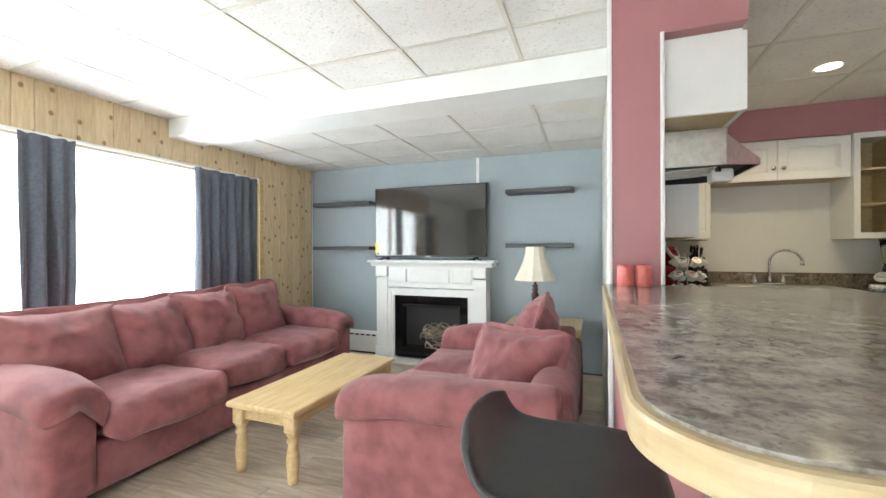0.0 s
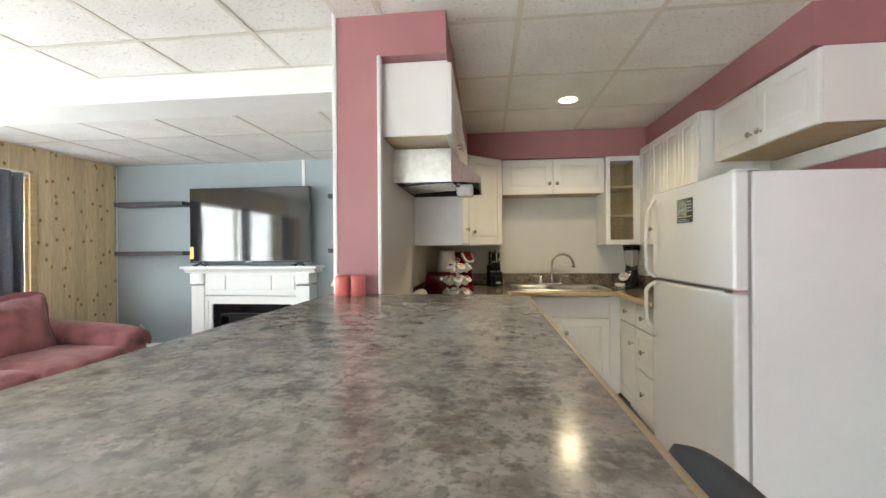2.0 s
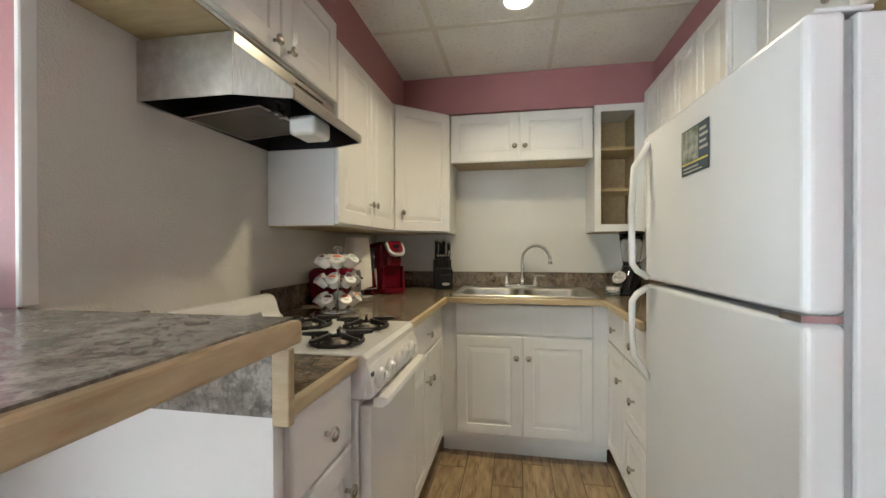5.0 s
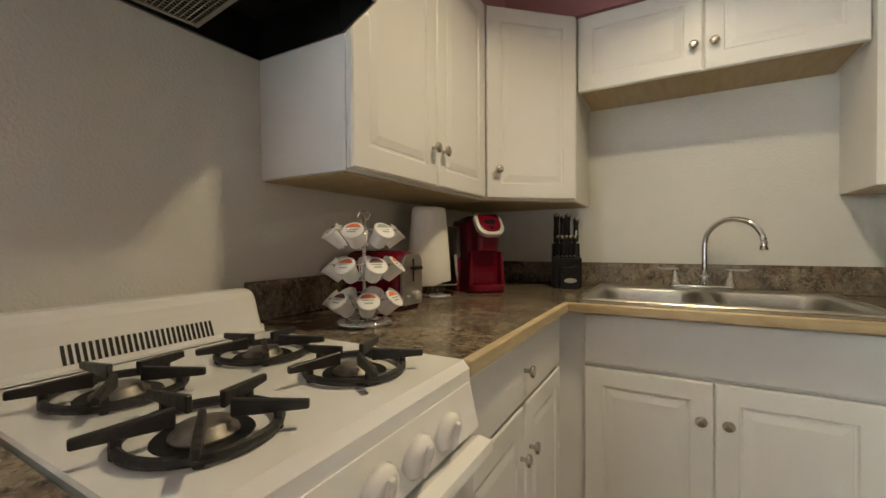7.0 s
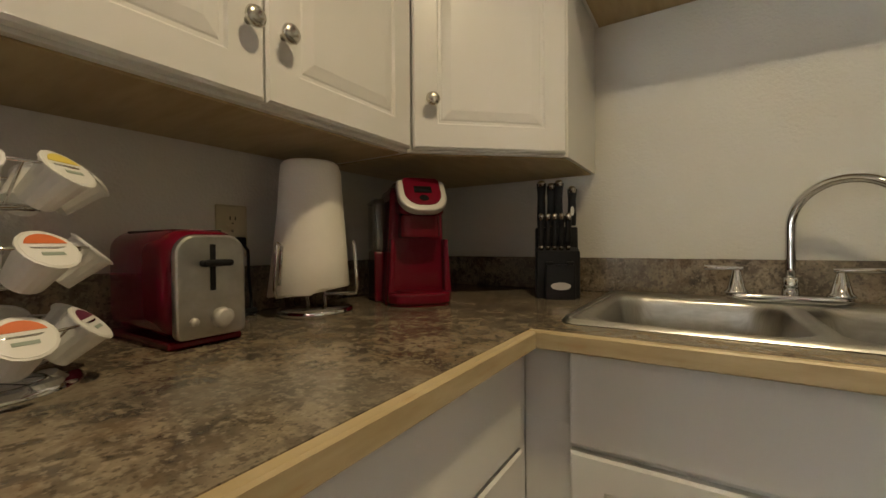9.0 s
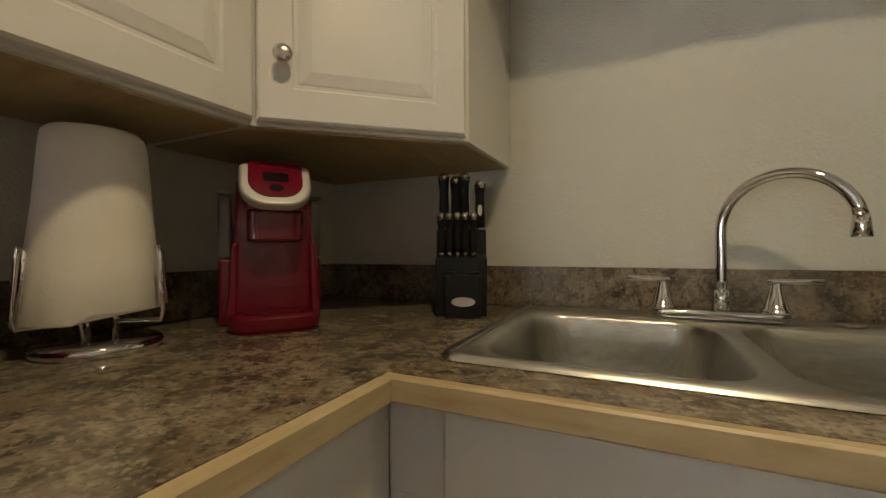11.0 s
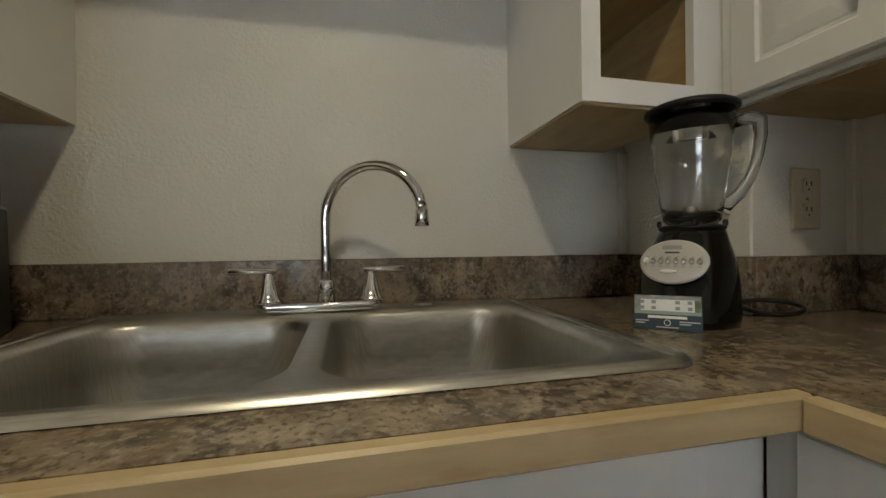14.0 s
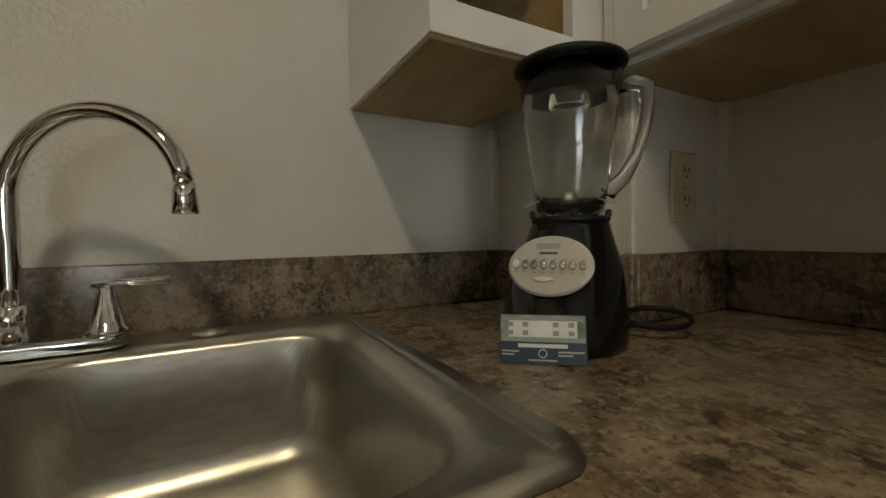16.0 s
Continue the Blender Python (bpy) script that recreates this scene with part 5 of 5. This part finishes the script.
bm = bmesh.new()
rings = []
for w, y0, z in ((0.083, 0.062, 0.0), (0.083, 0.060, 0.012), (0.079, 0.058, 0.08), (0.074, 0.060, 0.16), (0.070, 0.062, 0.23), (0.067, 0.070, 0.285), (0.060, 0.085, 0.300)):
    rings.append([bm.verts.new((x, y, z)) for x, y in maker_section(w, y0, 0.245, 0.012)])
for a, b in zip(rings, rings[1:]):
    for i in range(len(a)):
        bm.faces.new((a[i], a[(i + 1) % len(a)], b[(i + 1) % len(a)], b[i]))
bm.faces.new(rings[0][::-1])
bm.faces.new(rings[-1])
part("rear_column", bm, M_RED, t, "glossy red body")
for s in (-1, 1):
    part("side_cheek", prism([(s * 0.083, 0.030), (s * 0.079, 0.08), (s * 0.074, 0.165), (s * 0.064, 0.165), (s * 0.066, 0.030)], 0.026, 0.0595, "y", 0.004, 2), M_RED, t)
part("drip_tray", prism(rounded(-0.083, -0.016, 0.083, 0.0595, (0.055, 0.055, 0.003, 0.003), 10), 0.004, 0.034, bevel=0.007, seg=3), M_RED, t)
part("tray_foot", prism(rounded(-0.080, -0.012, 0.080, 0.0595, (0.052, 0.052, 0.003, 0.003), 10), 0.0, 0.0038), M_DARKRED, t)
part("tray_grille", prism(rounded(-0.055, 0.0, 0.055, 0.055, (0.03, 0.03, 0.003, 0.003), 8), 0.0342, 0.0365), M_DARKRED, t)
part("nozzle_box", prism(rounded(-0.050, 0.006, 0.050, 0.064, (0.022, 0.022, 0.003, 0.003), 8), 0.168, 0.226, bevel=0.005), M_DARKRED, t, "dark red pod holder")
part("head_body", prism([(0.0, 0.226), (0.000, 0.238), (0.045, 0.300), (0.10, 0.316), (0.19, 0.308), (0.20, 0.302), (0.20, 0.29), (0.099, 0.270), (0.070, 0.226)], -0.056, 0.056, "x", 0.010, 3), M_RED, t, "red tilting head")


def shield(w, h, r, lo, hi, bevel):
    return prism(rounded(-w, 0.0, w, h, (r, r, 0.012, 0.012), 10), lo, hi, bevel=bevel, seg=3)


tilt = pose(0, -0.022, 0.228, 56, 0, 0)
bz = part("silver_bezel", shield(0.062, 0.098, 0.048, -0.012, 0.010, 0.006), M_SILVER, t, "silver curved trim", m=tilt)
part("face_plate", shield(0.047, 0.086, 0.038, 0.0, 0.004, 0.002), M_RED, bz, m=pose(0, 0.016, 0.0085))
part("display", box(-0.022, 0.052, 0.0042, 0.022, 0.072, 0.0056), M_GLOSSBLACK, bz, m=pose(0, 0, 0.0086))
part("maker_badge", lathe([(0.012, 0.0126), (0.011, 0.0145)], 20), M_GLOSSBLACK, bz, m=pose(0, 0.036, 0) @ Matrix.Diagonal((1, 0.75, 1, 1)))
for s, y0 in ((-1, 0.115), (1, 0.15)):
    x0, x1 = sorted((s * 0.077, s * 0.102))
    tk = part("water_tank", box(x0, y0, 0.136, x1, 0.235, 0.262, 0.007, 3), M_SMOKE, t, "clear water tank", True)
    part("tank_lid", box(x0 - 0.002, y0 - 0.002, 0.263, x1 + 0.002, 0.237, 0.274, 0.004, 2), M_SMOKE, tk)
    part("tank_base", box(x0, y0, 0.0, x1, 0.235, 0.135, 0.006, 2), M_DARKRED, t)

t = thing("knife_block", "black knife block full of black-handled knives", "knife block", pose(0.902, 3.920, Z, 0, 0, 22) @ Matrix.Diagonal((1.0, 1, 1.04, 1)))
part("block", prism([(0.0, 0.0), (0.110, 0.0), (0.096, 0.190), (0.046, 0.190), (0.040, 0.135), (0.0, 0.125)], -0.069, 0.048, "x", 0.004, 2), M_BLACK, t)
part("front_box", prism([(-0.028, 0.0), (-0.001, 0.0), (-0.001, 0.090), (-0.028, 0.090)], -0.046, 0.033, "x", 0.003, 2), M_BLACK, t)
for x in (-0.044, 0.011):
    part("front_ledge", box(x, -0.020, 0.0902, x + 0.020, -0.002, 0.098, 0.002, 1), M_BLACK, t)
part("side_rail", box(0.030, 0.050, 0.1905, 0.047, 0.094, 0.194, 0.001, 1), M_STEEL, t)
part("logo_plate", lathe([(0.010, 0), (0.010, 0.0015)], 24), M_SILVER, t, "small oval silver plate", False, pose(-0.006, -0.0282, 0.035, 90, 0, 0) @ Matrix.Diagonal((2.6, 1, 1, 1)))


def knife(x, y, z, length, w, lean):
    k = part("knife", tube([(0, 0, 0), (0, -0.002, length * 0.3), (0, 0.001, length * 0.7), (0, -0.003, length)], (w, w * 1.1, w, w * 1.15), (w * 1.4, w * 1.5, w * 1.3, w * 1.7), n=10), M_BLACK, t, "", True, pose(x, y, z, lean, 0, 0))
    part("bolster", lathe([(w * 0.8, -0.012), (w * 1.15, 0.0), (w * 1.1, 0.004)], 10), M_NICKEL, k, "", True, Matrix.Diagonal((1, 1.45, 1, 1)))
    part("end_cap", lathe([(w * 1.2, -0.010), (w * 1.28, 0.0), (w * 1.15, 0.005), (w * 0.6, 0.008)], 10), M_NICKEL, k, "", True, pose(0, -0.003, length) @ Matrix.Diagonal((1, 1.5, 1, 1)))


for i in range(5):
    knife(-0.055 + 0.0180 * i, 0.016, 0.136, 0.084, 0.0062, 10)
for i, (x, ln) in enumerate(((-0.052, 0.122), (-0.024, 0.114), (-0.003, 0.122), (0.034, 0.104))):
    knife(x, 0.068, 0.192, ln, 0.0085, 6)
part("handle_inlay", lathe([(0.005, 0), (0.005, 0.001)], 20), M_SILVER, t, "", False, pose(0.034, 0.053, 0.235, 84, 0, 0) @ Matrix.Diagonal((1, 2.6, 1, 1)))

t = thing("blender", "black blender with glass jar and silver keypad", "blender", pose(2.036, 3.816, Z, 0, 0, -60) @ Matrix.Diagonal((0.96, 0.96, 0.972, 1)))
bm = lathe([(0.080, 0), (0.083, 0.010), (0.082, 0.03), (0.078, 0.07), (0.071, 0.105), (0.061, 0.132), (0.056, 0.148), (0.054, 0.156), (0.050, 0.158)], 40)
for v in bm.verts:
    v.co.y -= 0.048 * (1 - v.co.z / 0.158)
part("motor_base", bm, M_GLOSSBLACK, t, "glossy black base", True)
pl = part("keypad", lathe([(0.046, 0), (0.046, 0.004), (0.043, 0.006)], 40), M_SILVER, t, "silver oval keypad", False, pose(-0.002, -0.0925, 0.103, 66, 0, 0) @ Matrix.Diagonal((1.15, 0.85, 1, 1)))
for k in range(8):
    part("button", lathe([(0.0044, 0.006), (0.0042, 0.0095), (0.002, 0.0105)], 12), M_CUP if k == 0 else M_CHROME, pl, "", True, pose(-0.036 + 0.0102 * k, -0.001, 0) @ Matrix.Diagonal((0.85, 1.7, 1, 1)))
    part("text_bar", box(-0.0385 + 0.0102 * k, -0.0125, 0.006, -0.0335 + 0.0102 * k, -0.011, 0.0063), M_GREYGAP, pl)
    part("text_bar", box(-0.0365 + 0.0102 * k, 0.0085, 0.006, -0.0325 + 0.0102 * k, 0.0095, 0.0063), M_GREYGAP, pl)
part("button", lathe([(0.007, 0.006), (0.006, 0.009)], 14), M_CUP, pl, "white slide button", False, pose(-0.004, -0.022, 0) @ Matrix.Diagonal((1.7, 0.6, 1, 1)))
part("text_bar", box(-0.016, 0.025, 0.006, 0.010, 0.033, 0.0064), M_GREYGAP, pl)
part("text_bar", box(-0.012, 0.016, 0.006, 0.008, 0.0195, 0.0064), M_NAVY, pl)
part("collar", lathe([(0.052, 0.1575), (0.055, 0.162), (0.052, 0.166), (0.036, 0.168)], 32), M_BLACK, t, smooth=True)
for a in (0, 90, 180, 270):
    part("lug", box(0.048, -0.005, 0.164, 0.056, 0.005, 0.176, 0.002, 1), M_BLACK, t, m=pose(0, 0, 0, 0, 0, a + 20))
jar = part("jar", lathe([(0.041, 0.169), (0.046, 0.175), (0.051, 0.20), (0.058, 0.25), (0.065, 0.31), (0.070, 0.366), (0.067, 0.366), (0.062, 0.31), (0.055, 0.25), (0.048, 0.202), (0.042, 0.182), (0.002, 0.178)], 40, cap=False), M_GLASS, t, "clear glass jar", True)
jar.visible_shadow = False
for a in (40, 160, 280):
    part("blade", box(0.0, -0.004, 0.192, 0.028, 0.004, 0.1935), M_STEEL, t, m=pose(0, 0, 0, 0, -20, a))
part("blade_hub", lathe([(0.014, 0.1785), (0.012, 0.188), (0.006, 0.198)], 14), M_STEEL, t, smooth=True)
hd = part("jar_handle", tube([(0.062, 0, 0.345), (0.090, -0.004, 0.350), (0.104, -0.006, 0.344), (0.105, -0.008, 0.32), (0.100, -0.008, 0.285), (0.090, -0.008, 0.25), (0.074, -0.006, 0.220), (0.058, -0.004, 0.205), (0.052, -0.002, 0.195)], (0.007, 0.008, 0.009, 0.008, 0.007, 0.007, 0.008, 0.009, 0.007), (0.010, 0.011, 0.012, 0.010, 0.009, 0.009, 0.010, 0.011, 0.010), n=14), M_GLASS, t, "clear glass handle", True)
hd.visible_shadow = False
hd.matrix_basis = pose(0, 0, 0, 0, 0, 28)
part("lid", lathe([(0.050, 0.328), (0.060, 0.330), (0.064, 0.366), (0.074, 0.3665), (0.077, 0.371), (0.076, 0.376), (0.066, 0.381), (0.038, 0.384), (0.001, 0.385)], 40), M_BLACK, t, "black lid", True)
part("filler_cap", lathe([(0.026, 0.318), (0.028, 0.320), (0.029, 0.3275)], 30, cap=False), M_GLASS, t, smooth=True)
ring = [(0.118 + 0.044 * math.cos(a), 0.010 + 0.030 * math.sin(a), 0.024 + 0.008 * math.sin(a)) for a in [math.pi * 0.8 - 2 * math.pi * k / 24 for k in range(22)]]
part("cord", tube([(0.070, 0.020, 0.024)] + ring, 0.0042, n=8), M_BLACK, t, "black looped cord", True, pose(0, 0, 0, 0, 0, 20))

t = thing("business_card", "housing agency card with house photo leaning on the blender", "card", pose(1.911, 3.736, Z, 0, 0, -40) @ pose(0, 0, 0, -12, 0, 0))
part("sheet", box(-0.0455, 0, 0.0005, 0.0455, 0.0006, 0.0525), M_NAVY, t)
part("photo_sky", box(-0.0445, -0.0004, 0.0235, 0.0445, -0.0001, 0.052), M_PHOTO, t)
part("house_print", box(-0.036, -0.0008, 0.028, 0.036, -0.0005, 0.048), M_CUP, t)
part("roof_print", box(-0.042, -0.0012, 0.046, 0.042, -0.0009, 0.0495), M_GREYGAP, t)
part("portico_print", prism([(-0.010, 0.030), (0.010, 0.030), (0.010, 0.042), (0.0, 0.048), (-0.010, 0.042)], -0.0012, -0.0009, "y"), M_LIDW, t)
for k in range(5):
    for z in (0.0305, 0.0395):
        if k != 2:
            part("window_print", box(-0.037 + k * 0.016, -0.0012, z, -0.031 + k * 0.016, -0.0009, z + 0.005), M_GREYGAP, t)
part("hedge_print", box(-0.044, -0.0014, 0.0237, 0.044, -0.0011, 0.0285), M_GREEN, t)
part("text_bar", box(-0.026, -0.0006, 0.0175, 0.026, -0.0002, 0.0215), M_LIDW, t)
for x0, x1, z in ((-0.043, -0.025, 0.0125), (-0.043, -0.030, 0.009), (0.016, 0.043, 0.0125), (0.016, 0.031, 0.009), (-0.015, 0.015, 0.0035)):
    part("text_bar", box(x0, -0.0006, z, x1, -0.0002, z + 0.0018), M_SILVER, t)
part("emblem", tube([(0.0042 * math.cos(a), -0.0005, 0.0115 + 0.0042 * math.sin(a)) for a in [2 * math.pi * k / 18 for k in range(18)]], 0.0005, n=5, closed=True), M_LIDW, t)


def outlet(m, label):
    t = thing("wall_outlet", label, "outlet", m, "wall outlets")
    part("plate", box(-0.036, -0.006, -0.058, 0.036, 0, 0.058, 0.004, 2), M_PLATE, t)
    for z in (-0.024, 0.024):
        f = part("socket", prism(rounded(-0.015, z - 0.014, 0.015, z + 0.014, (0.009,) * 4, 5), -0.0085, -0.0062, "y"), M_PLATE, t)
        for x in (-0.006, 0.006):
            part("slot", box(x - 0.0012, -0.0092, z + 0.000, x + 0.0012, -0.0086, z + 0.008), M_BLACK, f)
        part("slot", lathe([(0.002, 0), (0.002, 0.0006)], 8), M_BLACK, f, "", False, pose(0, -0.0086, z - 0.007, 90, 0, 0))
    part("screw", lathe([(0.003, 0), (0.0025, 0.001)], 10), M_NICKEL, t, "", False, pose(0, -0.006, 0, 90, 0, 0))
    return t


outlet(pose(0.3355, 3.313, 1.100, 0, 0, 90), "almond wall outlet with a black plug in it")
outlet(pose(2.290, 3.8115, 1.127), "almond wall outlet behind the blender")
t = thing("power_cord", "black plug and cord trailing on the worktop", "cord", pose(0.345, 3.313, 1.076))
part("plug", box(0, -0.012, -0.012, 0.034, 0.012, 0.010, 0.004, 2), M_BLACK, t)
part("cable", tube([(0.030, 0.004, -0.004), (0.040, 0.010, -0.02), (0.032, 0.016, -0.07), (0.036, 0.018, -0.12), (0.05, 0.01, -0.154), (0.07, -0.03, -0.1565), (0.06, -0.07, -0.1565), (0.035, -0.09, -0.1565), (0.03, -0.12, -0.15)], 0.0035, n=8), M_BLACK, t, smooth=True)
part("cable_loop", tube([(0.045, -0.03, -0.1555), (0.022, -0.06, -0.11), (0.018, -0.085, -0.075), (0.024, -0.115, -0.066), (0.03, -0.14, -0.085), (0.04, -0.16, -0.13), (0.05, -0.165, -0.1555), (0.09, -0.10, -0.1557), (0.10, -0.05, -0.1557), (0.07, -0.012, -0.1545)], 0.0035, n=8), M_BLACK, t, smooth=True)
part("cable_tie", tube([(0.052, 0.018, -0.152), (0.052, -0.012, -0.152)], 0.008, n=8), M_BLACK, t)

# ---- planks and boards ----


def piece(name, me, parent, loc):
    ob = new(name, me)
    ob.parent = parent
    ob.matrix_basis = Matrix.Translation(loc)
    return ob


rnd = random.Random(11)
PLANK = mesh("plank", box(-0.6, -0.0895, -0.004, 0.6, 0.0895, 0, 0.0015, 1), M_VINYL)
HALF = mesh("plank", box(-0.3, -0.0895, -0.004, 0.3, 0.0895, 0, 0.0015, 1), M_VINYL)
y, r = 1.05, 0
while y < 4.26:
    x = -3.29 + (0.6 if r % 2 else 0.0)
    if r % 2:
        piece("plank", HALF, floor, (-2.99, y, 0))
    while x + 1.2 < 1.0:
        if x + 1.2 < 0.33:
            piece("plank", PLANK, floor, (x + 0.6, y, 0))
        else:
            piece("plank", HALF, floor, (x + 0.3, y, 0)) if x + 0.6 < 0.33 else None
        x += 1.202
    y += 0.1805
    r += 1
struct("floor_near", box(-3.29, -2.69, -0.005, 2.5, 0.955, -0.0005), M_VINYL, "oak vinyl floor of the near room")
TILE = mesh("plank", box(-0.0735, -0.3035, -0.005, 0.0735, 0.3035, 0, 0.002, 1), M_TILE)
for i in range(15):
    for j in range(-1, 6):
        yy = 0.96 + 0.31 + j * 0.613 + (i * 0.23) % 0.6 - 0.3
        if 0.64 <= yy < 3.95:
            piece("plank", TILE, floor, (0.41 + i * 0.1515, yy, 0))


def board_mesh(h):
    return mesh("board", prism([(0.0, -0.0555), (0.013, -0.0555), (0.018, -0.050), (0.018, 0.050), (0.013, 0.0555), (0.0, 0.0555)], 0, h), M_BOARD)


FULL, OVER, UNDER = board_mesh(2.32), board_mesh(2.32 - WIN[3] - 0.022), board_mesh(WIN[2] - 0.032)
y = 4.205
while y > 0.0:
    if y - 0.056 > WIN[1] + 0.055:
        piece("board", FULL, wall_west, (-3.290, y, 0))
    else:
        piece("board", OVER, wall_west, (-3.290, y, WIN[3] + 0.022))
        piece("board", UNDER, wall_west, (-3.290, y, 0))
    y -= 0.1125
